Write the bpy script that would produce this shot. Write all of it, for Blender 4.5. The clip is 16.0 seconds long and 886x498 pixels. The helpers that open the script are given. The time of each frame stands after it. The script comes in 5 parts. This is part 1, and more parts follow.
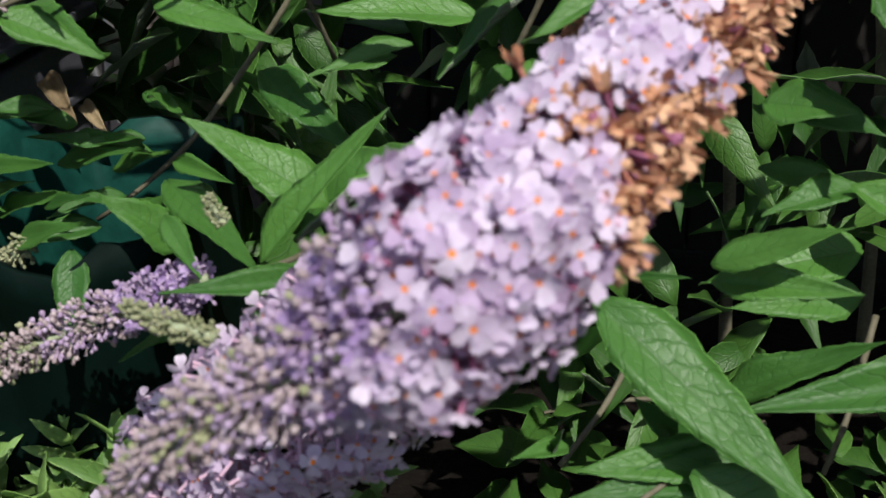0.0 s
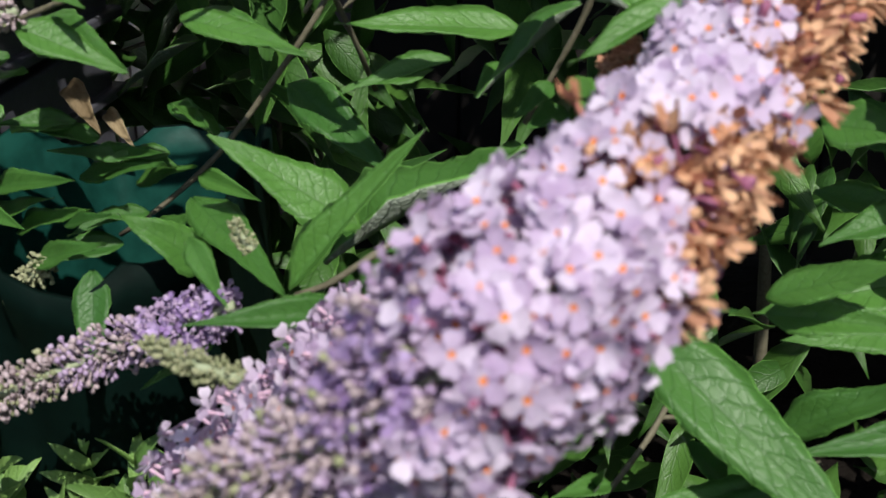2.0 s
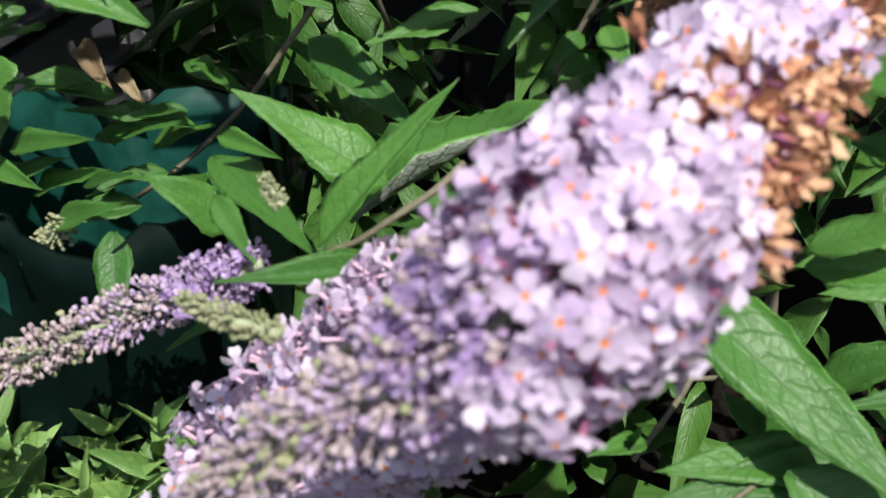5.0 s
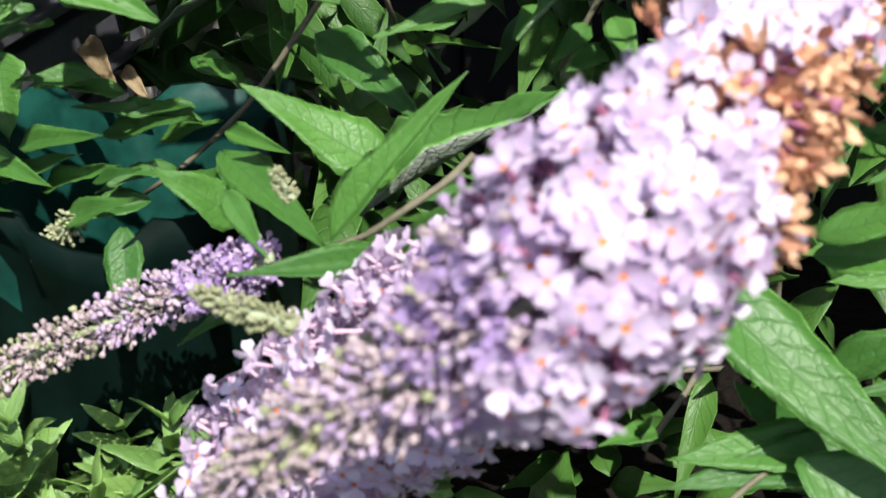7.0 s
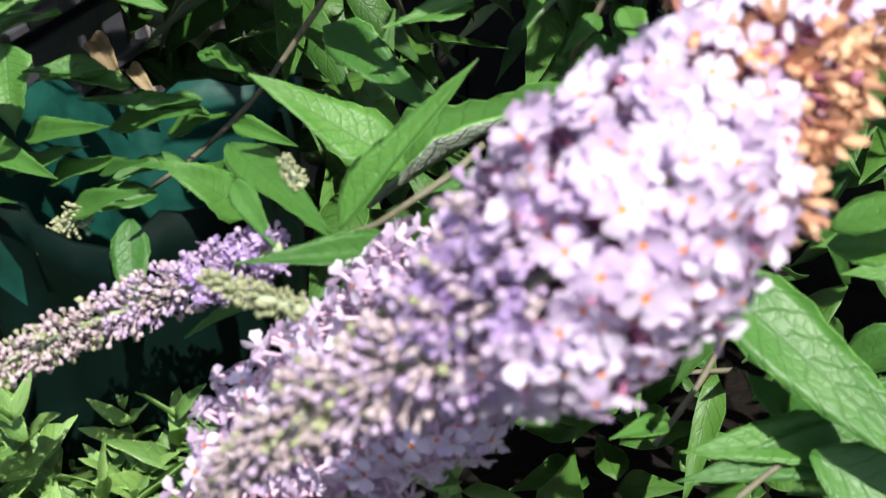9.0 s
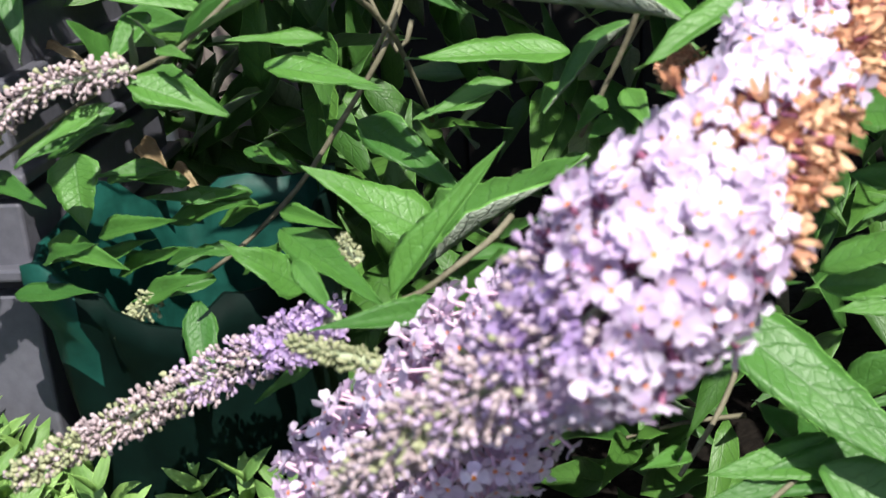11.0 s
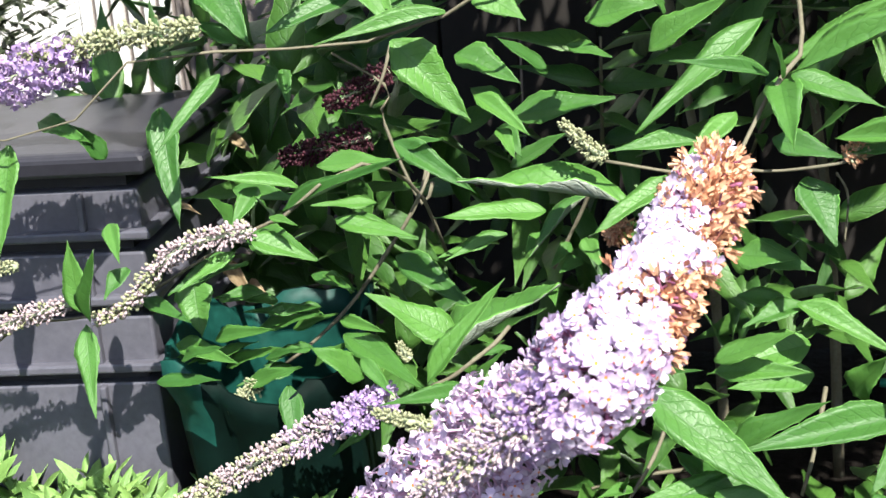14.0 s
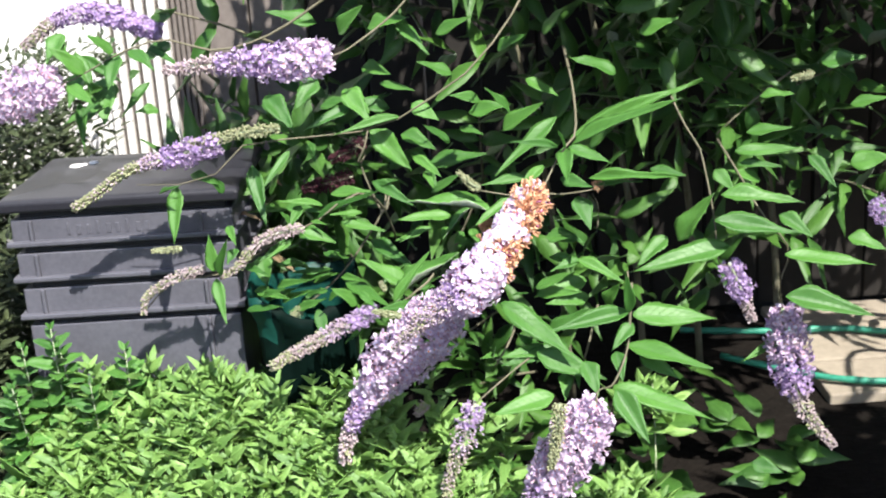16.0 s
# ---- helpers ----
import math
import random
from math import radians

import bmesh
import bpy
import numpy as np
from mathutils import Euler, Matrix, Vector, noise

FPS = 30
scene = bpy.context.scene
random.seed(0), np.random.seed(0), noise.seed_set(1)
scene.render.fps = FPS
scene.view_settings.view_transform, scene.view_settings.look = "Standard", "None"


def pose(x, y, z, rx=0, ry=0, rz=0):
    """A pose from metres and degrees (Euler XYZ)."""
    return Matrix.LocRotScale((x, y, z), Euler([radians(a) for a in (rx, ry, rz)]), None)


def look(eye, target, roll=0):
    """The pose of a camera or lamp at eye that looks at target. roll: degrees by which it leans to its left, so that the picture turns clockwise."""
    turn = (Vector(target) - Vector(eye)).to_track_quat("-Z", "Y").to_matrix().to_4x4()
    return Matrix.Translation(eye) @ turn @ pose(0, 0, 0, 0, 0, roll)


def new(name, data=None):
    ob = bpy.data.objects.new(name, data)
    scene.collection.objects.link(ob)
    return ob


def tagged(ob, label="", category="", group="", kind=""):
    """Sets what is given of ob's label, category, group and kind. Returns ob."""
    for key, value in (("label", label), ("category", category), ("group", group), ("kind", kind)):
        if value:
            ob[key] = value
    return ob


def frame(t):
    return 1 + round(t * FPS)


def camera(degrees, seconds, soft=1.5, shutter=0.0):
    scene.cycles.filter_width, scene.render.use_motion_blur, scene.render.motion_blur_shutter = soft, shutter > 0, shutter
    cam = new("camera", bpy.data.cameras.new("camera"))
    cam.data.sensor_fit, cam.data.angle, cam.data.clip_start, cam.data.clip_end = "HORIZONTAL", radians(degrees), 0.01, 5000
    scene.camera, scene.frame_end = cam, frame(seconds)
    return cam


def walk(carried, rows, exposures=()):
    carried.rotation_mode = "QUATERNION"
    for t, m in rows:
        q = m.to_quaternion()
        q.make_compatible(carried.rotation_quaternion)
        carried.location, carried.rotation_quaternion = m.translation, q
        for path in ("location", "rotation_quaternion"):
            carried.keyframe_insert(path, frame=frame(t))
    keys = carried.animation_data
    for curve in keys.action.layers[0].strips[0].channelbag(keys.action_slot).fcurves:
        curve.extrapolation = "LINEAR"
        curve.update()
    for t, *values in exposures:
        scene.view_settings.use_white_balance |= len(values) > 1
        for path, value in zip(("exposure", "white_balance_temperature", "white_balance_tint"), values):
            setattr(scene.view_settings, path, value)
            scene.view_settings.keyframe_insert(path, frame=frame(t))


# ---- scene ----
# ---- camera ----
cam = camera(40.0, 16.0, soft=1.5)
cam.data.dof.use_dof = True
cam.data.dof.focus_distance = 0.8
cam.data.dof.aperture_fstop = 22.0
walk(cam, [
    (0.0, pose(0.0272, 0.3680, 0.6292, 67.29, -0.35, 6.29)),
    (0.5, pose(0.0239, 0.3754, 0.6358, 66.96, -0.23, 7.00)),
    (1.0, pose(0.0187, 0.3819, 0.6389, 67.09, -0.81, 6.76)),
    (1.5, pose(0.0211, 0.3884, 0.6347, 67.20, -0.69, 7.08)),
    (2.0, pose(0.0191, 0.3946, 0.6315, 66.96, -0.39, 7.56)),
    (2.5, pose(0.0141, 0.3917, 0.6287, 66.62, -0.35, 7.50)),
    (3.0, pose(0.0138, 0.3926, 0.6277, 66.37, -0.23, 7.27)),
    (3.5, pose(0.0128, 0.3968, 0.6253, 66.10, -0.04, 7.19)),
    (4.0, pose(0.0090, 0.4014, 0.6221, 65.84, -0.02, 7.09)),
    (6.5, pose(0.0016, 0.3954, 0.6218, 65.52, 0.21, 6.83)),
    (7.0, pose(0.0005, 0.3965, 0.6215, 65.44, 0.54, 6.76)),
    (7.5, pose(0.0010, 0.3972, 0.6210, 65.51, 0.65, 6.80)),
    (8.0, pose(0.0009, 0.3967, 0.6186, 65.48, 0.68, 6.71)),
    (8.5, pose(0.0024, 0.3973, 0.6179, 65.46, 0.83, 6.94)),
    (9.0, pose(-0.0019, 0.3969, 0.6129, 65.97, 0.56, 6.93)),
    (9.5, pose(-0.0025, 0.3919, 0.6123, 66.25, 1.03, 7.08)),
    (9.7, pose(-0.0029, 0.3907, 0.6208, 66.78, 1.74, 7.22)),
    (11.8, pose(-0.0152, 0.3009, 0.6410, 70.26, 5.06, 4.77)),
    (12.0, pose(-0.0125, 0.2959, 0.6476, 70.37, 5.97, 5.22)),
    (12.5, pose(-0.0012, 0.2921, 0.6648, 72.44, 6.63, 7.43)),
    (13.0, pose(-0.0010, 0.2783, 0.6707, 74.11, 6.70, 8.34)),
    (13.5, pose(-0.0250, 0.2633, 0.6992, 73.19, 5.17, 5.93)),
    (14.0, pose(-0.0141, 0.1139, 0.7337, 72.97, 3.63, 3.99)),
    (14.5, pose(-0.0249, -0.1101, 0.7988, 72.36, 3.09, 1.68)),
    (15.0, pose(-0.0177, -0.4100, 0.8895, 72.36, 3.19, 0.97)),
    (15.5, pose(-0.0005, -0.5467, 0.9296, 72.68, 3.33, 1.13)),
    (16.0, pose(-0.0259, -0.5898, 0.9278, 72.97, 3.35, -1.02)),
], exposures=[(0.0, -0.02), (3.5, 0.14), (7.0, 0.74), (9.7, 0.82), (12.5, 1.05), (14.5, 1.4), (16.0, 1.24)])

# ---- light ----
SUN_TO = Vector((0.28, -0.57, 0.77)).normalized()
world = bpy.data.worlds.new("garden_sky")
scene.world = world
world.use_nodes = True
wn = world.node_tree
sky = wn.nodes.new("ShaderNodeTexSky")
sky.sky_type = "NISHITA"
sky.sun_disc = False
sky.sun_elevation = math.asin(SUN_TO.z)
sky.sun_rotation = math.atan2(SUN_TO.x, SUN_TO.y)
wn.links.new(sky.outputs[0], wn.nodes["Background"].inputs[0])
wn.nodes["Background"].inputs[1].default_value = 0.11
sun_data = bpy.data.lights.new("sun", "SUN")
sun_data.energy = 5.0
sun_data.angle = radians(0.5)
sun_data.color = (1.0, 0.96, 0.9)
sun = new("sun", sun_data)
sun.matrix_world = look(SUN_TO * 6, (0, 0, 0))


# ---- materials ----
def nodes_of(name):
    m = bpy.data.materials.new(name)
    m.use_nodes = True
    nt = m.node_tree
    return m, nt, nt.nodes["Principled BSDF"]


def node(nt, kind, **values):
    n = nt.nodes.new(kind)
    for k, v in values.items():
        n.inputs[k].default_value = v
    return n


def ramp(nt, fac, stops):
    r = nt.nodes.new("ShaderNodeValToRGB")
    els = r.color_ramp.elements
    while len(els) < len(stops):
        els.new(0.5)
    for e, (p, c) in zip(els, stops):
        e.position, e.color = p, (*c, 1)
    nt.links.new(fac, r.inputs[0])
    return r.outputs[0]


def mix(nt, fac, a, b, mode="MIX"):
    n = nt.nodes.new("ShaderNodeMix")
    n.data_type, n.blend_type = "RGBA", mode
    for sock, v in ((n.inputs[0], fac), (n.inputs[6], a), (n.inputs[7], b)):
        if hasattr(v, "links"):
            nt.links.new(v, sock)
        elif isinstance(v, tuple):
            sock.default_value = (*v, 1)
        else:
            sock.default_value = v
    return n.outputs[2]


def maths(nt, op, a, b=0.0):
    n = nt.nodes.new("ShaderNodeMath")
    n.operation = op
    for sock, v in ((n.inputs[0], a), (n.inputs[1], b)):
        if hasattr(v, "links"):
            nt.links.new(v, sock)
        else:
            sock.default_value = v
    return n.outputs[0]


def object_noise(nt, scale, detail=4.0, rough=0.6):
    tc = nt.nodes.new("ShaderNodeTexCoord")
    n = node(nt, "ShaderNodeTexNoise", Scale=scale, Detail=detail, Roughness=rough)
    nt.links.new(tc.outputs["Object"], n.inputs["Vector"])
    return n.outputs["Fac"]


def bump(nt, bsdf, height, strength=0.3, distance=0.001):
    b = node(nt, "ShaderNodeBump", Strength=strength, Distance=distance)
    nt.links.new(height, b.inputs["Height"])
    nt.links.new(b.outputs[0], bsdf.inputs["Normal"])
    return b.outputs[0]


def translucent(nt, bsdf, color, share, normal=None):
    """Light that shines through a thin blade."""
    out = nt.nodes["Material Output"]
    t = nt.nodes.new("ShaderNodeBsdfTranslucent")
    if hasattr(color, "links"):
        nt.links.new(color, t.inputs[0])
    else:
        t.inputs[0].default_value = (*color, 1)
    ms = nt.nodes.new("ShaderNodeMixShader")
    ms.inputs[0].default_value = share
    nt.links.new(bsdf.outputs[0], ms.inputs[1])
    nt.links.new(t.outputs[0], ms.inputs[2])
    nt.links.new(ms.outputs[0], out.inputs[0])


def leaf_material(name, dark, light, shine, through_color, share, veins=8.0, vein_depth=0.35, vein_tone=0.4, random_kind="object"):
    m, nt, b = nodes_of(name)
    uv = nt.nodes.new("ShaderNodeUVMap")
    sep = nt.nodes.new("ShaderNodeSeparateXYZ")
    nt.links.new(uv.outputs[0], sep.inputs[0])
    across = maths(nt, "ABSOLUTE", maths(nt, "SUBTRACT", sep.outputs[1], 0.5))
    wob = node(nt, "ShaderNodeTexNoise", Scale=5.0, Detail=2.0)
    nt.links.new(uv.outputs[0], wob.inputs["Vector"])
    phase = maths(nt, "SUBTRACT", maths(nt, "MULTIPLY", sep.outputs[0], veins), maths(nt, "MULTIPLY", across, 3.2))
    phase = maths(nt, "ADD", phase, maths(nt, "MULTIPLY", wob.outputs["Fac"], 0.9))
    wave = maths(nt, "ABSOLUTE", maths(nt, "SUBTRACT", maths(nt, "FRACT", phase), 0.5))
    side = maths(nt, "MINIMUM", maths(nt, "MULTIPLY", wave, 9.0), 1.0)
    rib = maths(nt, "MINIMUM", maths(nt, "MULTIPLY", across, 26.0), 1.0)
    cells = nt.nodes.new("ShaderNodeTexVoronoi")
    cells.feature = "DISTANCE_TO_EDGE"
    mp = node(nt, "ShaderNodeMapping", Scale=(24, 9, 1))
    nt.links.new(uv.outputs[0], mp.inputs[0])
    nt.links.new(mp.outputs[0], cells.inputs["Vector"])
    cells.inputs["Scale"].default_value = 1.0
    net = maths(nt, "MINIMUM", maths(nt, "MULTIPLY", cells.outputs[0], 7.0), 1.0)
    relief = maths(nt, "MULTIPLY", maths(nt, "MULTIPLY", side, rib), maths(nt, "ADD", maths(nt, "MULTIPLY", net, 0.3), 0.7))
    info = nt.nodes.new("ShaderNodeObjectInfo") if random_kind == "object" else nt.nodes.new("ShaderNodeNewGeometry")
    rnd = info.outputs["Random"] if random_kind == "object" else info.outputs["Random Per Island"]
    blotch = object_noise(nt, 3.0 if random_kind == "object" else 40.0, 4.0)
    tone = maths(nt, "ADD", maths(nt, "MULTIPLY", rnd, 0.65), maths(nt, "MULTIPLY", blotch, 0.4))
    col = ramp(nt, tone, [(0.15, dark), (0.95, light)])
    veined = mix(nt, maths(nt, "MULTIPLY", maths(nt, "SUBTRACT", 1.0, relief), vein_tone), col, tuple(c * 0.45 for c in dark))
    rim = maths(nt, "GREATER_THAN", across, 0.482)
    edged = mix(nt, maths(nt, "MULTIPLY", rim, 0.6), veined, tuple(min(1, c * 1.9 + 0.02) for c in light))
    nt.links.new(edged, b.inputs["Base Color"])
    b.inputs["Roughness"].default_value = shine
    b.inputs["Specular IOR Level"].default_value = 0.46
    bump(nt, b, maths(nt, "ADD", relief, maths(nt, "MULTIPLY", cells.outputs[0], 0.4)), vein_depth, 0.0008)
    translucent(nt, b, through_color, share)
    return m


M = {}
M["leaf"] = leaf_material("leaf_green", (0.036, 0.120, 0.022), (0.092, 0.235, 0.040), 0.48, (0.16, 0.45, 0.03), 0.2, veins=10.0, vein_depth=0.34, vein_tone=0.3)
M["under"] = leaf_material("leaf_underside", (0.26, 0.31, 0.24), (0.40, 0.45, 0.37), 0.8, (0.16, 0.40, 0.04), 0.25, vein_depth=1.0)
M["herb"] = leaf_material("herb_leaf", (0.085, 0.19, 0.045), (0.30, 0.50, 0.135), 0.42, (0.28, 0.5, 0.05), 0.25, veins=5, random_kind="island")
M["evergreen"] = leaf_material("evergreen_leaf", (0.018, 0.032, 0.012), (0.065, 0.085, 0.032), 0.6, (0.06, 0.16, 0.03), 0.08, random_kind="island")
# inner leaves: leaf green lowered to put the bush's shade into their colour
M["far_leaf"] = leaf_material("far_leaf", (0.026, 0.086, 0.015), (0.082, 0.195, 0.032), 0.46, (0.12, 0.33, 0.03), 0.2, random_kind="island")

M["dry_leaf"] = leaf_material("dry_leaf", (0.17, 0.12, 0.06), (0.36, 0.28, 0.16), 0.75, (0.5, 0.36, 0.12), 0.2)


def petal_material(name, pale, deep, share=0.3, kind="object"):
    m, nt, b = nodes_of(name)
    info = nt.nodes.new("ShaderNodeObjectInfo") if kind == "object" else nt.nodes.new("ShaderNodeNewGeometry")
    rnd = info.outputs["Random"] if kind == "object" else info.outputs["Random Per Island"]
    n = object_noise(nt, 9.0 if kind == "object" else 260.0, 3.0)
    col = ramp(nt, maths(nt, "ADD", maths(nt, "MULTIPLY", rnd, 0.55), maths(nt, "MULTIPLY", n, 0.5)), [(0.2, deep), (0.75, pale)])
    nt.links.new(col, b.inputs["Base Color"])
    b.inputs["Roughness"].default_value = 0.6
    b.inputs["Specular IOR Level"].default_value = 0.2
    bump(nt, b, n, 0.35, 0.0006)
    translucent(nt, b, col, share)
    return m


def plain_material(name, a, c, rough, scale, strength=0.3, dist=0.001, metal=0.0, spec=0.4, second=6.0):
    m, nt, b = nodes_of(name)
    fine, broad = object_noise(nt, scale), object_noise(nt, second, 3.0)
    col = ramp(nt, maths(nt, "ADD", maths(nt, "MULTIPLY", fine, 0.55), maths(nt, "MULTIPLY", broad, 0.5)), [(0.3, a), (0.75, c)])
    nt.links.new(col, b.inputs["Base Color"])
    b.inputs["Roughness"].default_value, b.inputs["Metallic"].default_value = rough, metal
    b.inputs["Specular IOR Level"].default_value = spec
    bump(nt, b, fine, strength, dist)
    return m


M["petal"] = petal_material("petal_lilac", (0.76, 0.68, 0.81), (0.49, 0.36, 0.55))
M["petal_far"] = petal_material("petal_lilac_massed", (0.76, 0.67, 0.81), (0.49, 0.36, 0.55), kind="island")
M["petal_violet"] = petal_material("petal_violet", (0.56, 0.43, 0.68), (0.33, 0.21, 0.45), kind="island")
M["bud_violet"] = petal_material("bud_violet", (0.58, 0.46, 0.62), (0.37, 0.26, 0.42), 0.2, "island")
M["bud_mauve"] = petal_material("bud_mauve", (0.56, 0.46, 0.48), (0.35, 0.27, 0.28), 0.2, "island")
M["bud_green"] = petal_material("bud_green", (0.42, 0.43, 0.26), (0.24, 0.27, 0.14), 0.2, "island")
M["dried"] = petal_material("petal_withered", (0.80, 0.52, 0.32), (0.50, 0.22, 0.12), 0.2)
M["dried_far"] = petal_material("petal_withered_massed", (0.76, 0.48, 0.30), (0.40, 0.16, 0.10), 0.2, "island")
M["dark_bud"] = petal_material("bud_spent", (0.075, 0.022, 0.032), (0.032, 0.012, 0.017), 0.15, "island")
M["cream"] = petal_material("petal_cream", (0.80, 0.80, 0.70), (0.62, 0.64, 0.46), kind="island")
M["throat"] = plain_material("throat_orange", (0.70, 0.16, 0.015), (0.85, 0.27, 0.03), 0.6, 900)
M["tube"] = plain_material("tube_mauve", (0.22, 0.05, 0.10), (0.36, 0.14, 0.24), 0.6, 600)
M["tube_pale"] = plain_material("tube_pink", (0.52, 0.33, 0.45), (0.66, 0.47, 0.58), 0.6, 600)
M["tube_dry"] = plain_material("tube_withered", (0.26, 0.07, 0.06), (0.50, 0.22, 0.15), 0.7, 600)
M["stem"] = plain_material("stem_woody", (0.085, 0.078, 0.045), (0.19, 0.175, 0.12), 0.75, 300, 0.5, 0.001, second=25)
M["stem_green"] = plain_material("stem_downy", (0.24, 0.30, 0.17), (0.40, 0.44, 0.30), 0.8, 400, 0.4, second=25)
M["bin"] = plain_material("bin_plastic", (0.060, 0.060, 0.074), (0.105, 0.105, 0.126), 0.44, 160, 0.25, 0.0006, spec=0.5, second=9)
# the bin's plastic again, darkened to stand for leaf shade on the lid
M["lid_shaded"] = plain_material("lid_plastic_shaded", (0.013, 0.013, 0.018), (0.028, 0.028, 0.036), 0.45, 160, 0.25, 0.0006, spec=0.35, second=9)
# shadow under the lips put into colour: bin plastic darkened between the tiers
M["groove_shaded"] = plain_material("bin_groove_shaded", (0.015, 0.015, 0.018), (0.028, 0.028, 0.032), 0.6, 160)
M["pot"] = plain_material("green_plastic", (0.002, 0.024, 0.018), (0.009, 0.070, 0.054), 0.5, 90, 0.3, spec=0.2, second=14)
# the tub's plastic with shade put into its colour, for walls below the rim
M["pot_shaded"] = plain_material("green_plastic_shaded", (0.0006, 0.004, 0.003), (0.0016, 0.010, 0.0075), 0.7, 90, 0.3, spec=0.08, second=14)
M["white"] = plain_material("white_paint", (0.70, 0.69, 0.66), (0.82, 0.81, 0.79), 0.55, 60, 0.15)
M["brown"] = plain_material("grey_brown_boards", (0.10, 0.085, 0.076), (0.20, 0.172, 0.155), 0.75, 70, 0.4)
# soil darkened well below its own tone, standing for shade under the bush
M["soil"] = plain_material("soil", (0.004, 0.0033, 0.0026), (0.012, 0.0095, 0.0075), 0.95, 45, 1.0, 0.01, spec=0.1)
M["paving"] = plain_material("paving", (0.20, 0.17, 0.13), (0.33, 0.285, 0.22), 0.85, 50, 0.5, 0.003)
M["hose"] = plain_material("hose_green", (0.02, 0.16, 0.10), (0.05, 0.30, 0.20), 0.4, 120)
# boards behind the bush, near black so the colour stands for its shade
M["fence"] = plain_material("shaded_boards", (0.006, 0.005, 0.004), (0.016, 0.013, 0.010), 0.85, 60)


# ---- building helpers ----
def mesh_from(name, verts, faces, mats, index=None, uvs=None, smooth=True):
    me = bpy.data.meshes.new(name)
    me.from_pydata([tuple(v) for v in verts], [], [tuple(f) for f in faces])
    for k in mats:
        me.materials.append(M[k])
    if index is not None:
        me.polygons.foreach_set("material_index", np.asarray(index, dtype=np.int32))
    if uvs is not None:
        layer = me.uv_layers.new(name="UVMap")
        loops = np.empty(len(me.loops), dtype=np.int32)
        me.loops.foreach_get("vertex_index", loops)
        layer.data.foreach_set("uv", np.asarray(uvs, dtype=np.float32)[loops].ravel())
    me.polygons.foreach_set("use_smooth", np.full(len(me.polygons), smooth))
    me.update()
    return me


def under(ob, parent):
    ob.parent = parent
    return ob


def part(name, bm, material, parent, label="", smooth=False):
    me = bpy.data.meshes.new(name)
    bm.to_mesh(me)
    bm.free()
    me.materials.append(M[material])
    me.polygons.foreach_set("use_smooth", np.full(len(me.polygons), smooth))
    ob = new(name, me)
    ob.parent = parent
    if label:
        ob["label"] = label
    return ob


def box_bm(lo, hi, bevel=0.0, bm=None):
    bm = bm or bmesh.new()
    got = bmesh.ops.create_cube(bm, size=1.0)["verts"]
    lo, hi = Vector(lo), Vector(hi)
    for v in got:
        v.co = Vector((lo[k] + (v.co[k] + 0.5) * (hi[k] - lo[k]) for k in range(3)))
    if bevel:
        edges = list({e for v in got for e in v.link_edges})
        bmesh.ops.bevel(bm, geom=edges, offset=bevel, segments=2, affect="EDGES", profile=0.5)
    return bm


def spline(points, count):
    """Points spread evenly on a smooth line through the given ones, with its directions."""
    p = [Vector(q) for q in points]
    p = [p[0] * 2 - p[1]] + p + [p[-1] * 2 - p[-2]]
    fine = []
    for a, b, c, d in zip(p, p[1:], p[2:], p[3:]):
        for k in range(24):
            t = k / 24
            fine.append(0.5 * ((2 * b) + (c - a) * t + (2 * a - 5 * b + 4 * c - d) * t * t + (3 * b - a - 3 * c + d) * t ** 3))
    fine.append(p[-2])
    fine = np.array(fine)
    step = np.r_[0, np.cumsum(np.linalg.norm(np.diff(fine, axis=0), axis=1))]
    s = np.linspace(0, step[-1], count)
    at = np.stack([np.interp(s, step, fine[:, k]) for k in range(3)], 1)
    way = np.gradient(at, axis=0)
    way /= np.linalg.norm(way, axis=1)[:, None]
    return at, way, step[-1]


def frame_of(way):
    side = np.cross(way, (0.0, 0.0, 1.0))
    if np.linalg.norm(side) < 1e-3:
        side = np.array((1.0, 0, 0))
    side = side / np.linalg.norm(side)
    return side, np.cross(side, way)


def stem_mesh(name, points, r0, r1, material, rings=14, sides=7):
    at, way, _ = spline(points, rings)
    verts, faces = [], []
    for i in range(rings):
        u, v = frame_of(way[i])
        r = r0 + (r1 - r0) * i / (rings - 1)
        r *= 1 + 0.35 * (i % 4 == 0) * (0 < i < rings - 1) * 0.5
        for k in range(sides):
            a = 2 * math.pi * k / sides
            verts.append(at[i] + r * (math.cos(a) * u + math.sin(a) * v))
    for i in range(rings - 1):
        for k in range(sides):
            k2 = (k + 1) % sides
            faces.append((i * sides + k, i * sides + k2, (i + 1) * sides + k2, (i + 1) * sides + k))
    faces.append(tuple(range(sides))[::-1])
    faces.append(tuple((rings - 1) * sides + k for k in range(sides)))
    return mesh_from(name, verts, faces, [material])


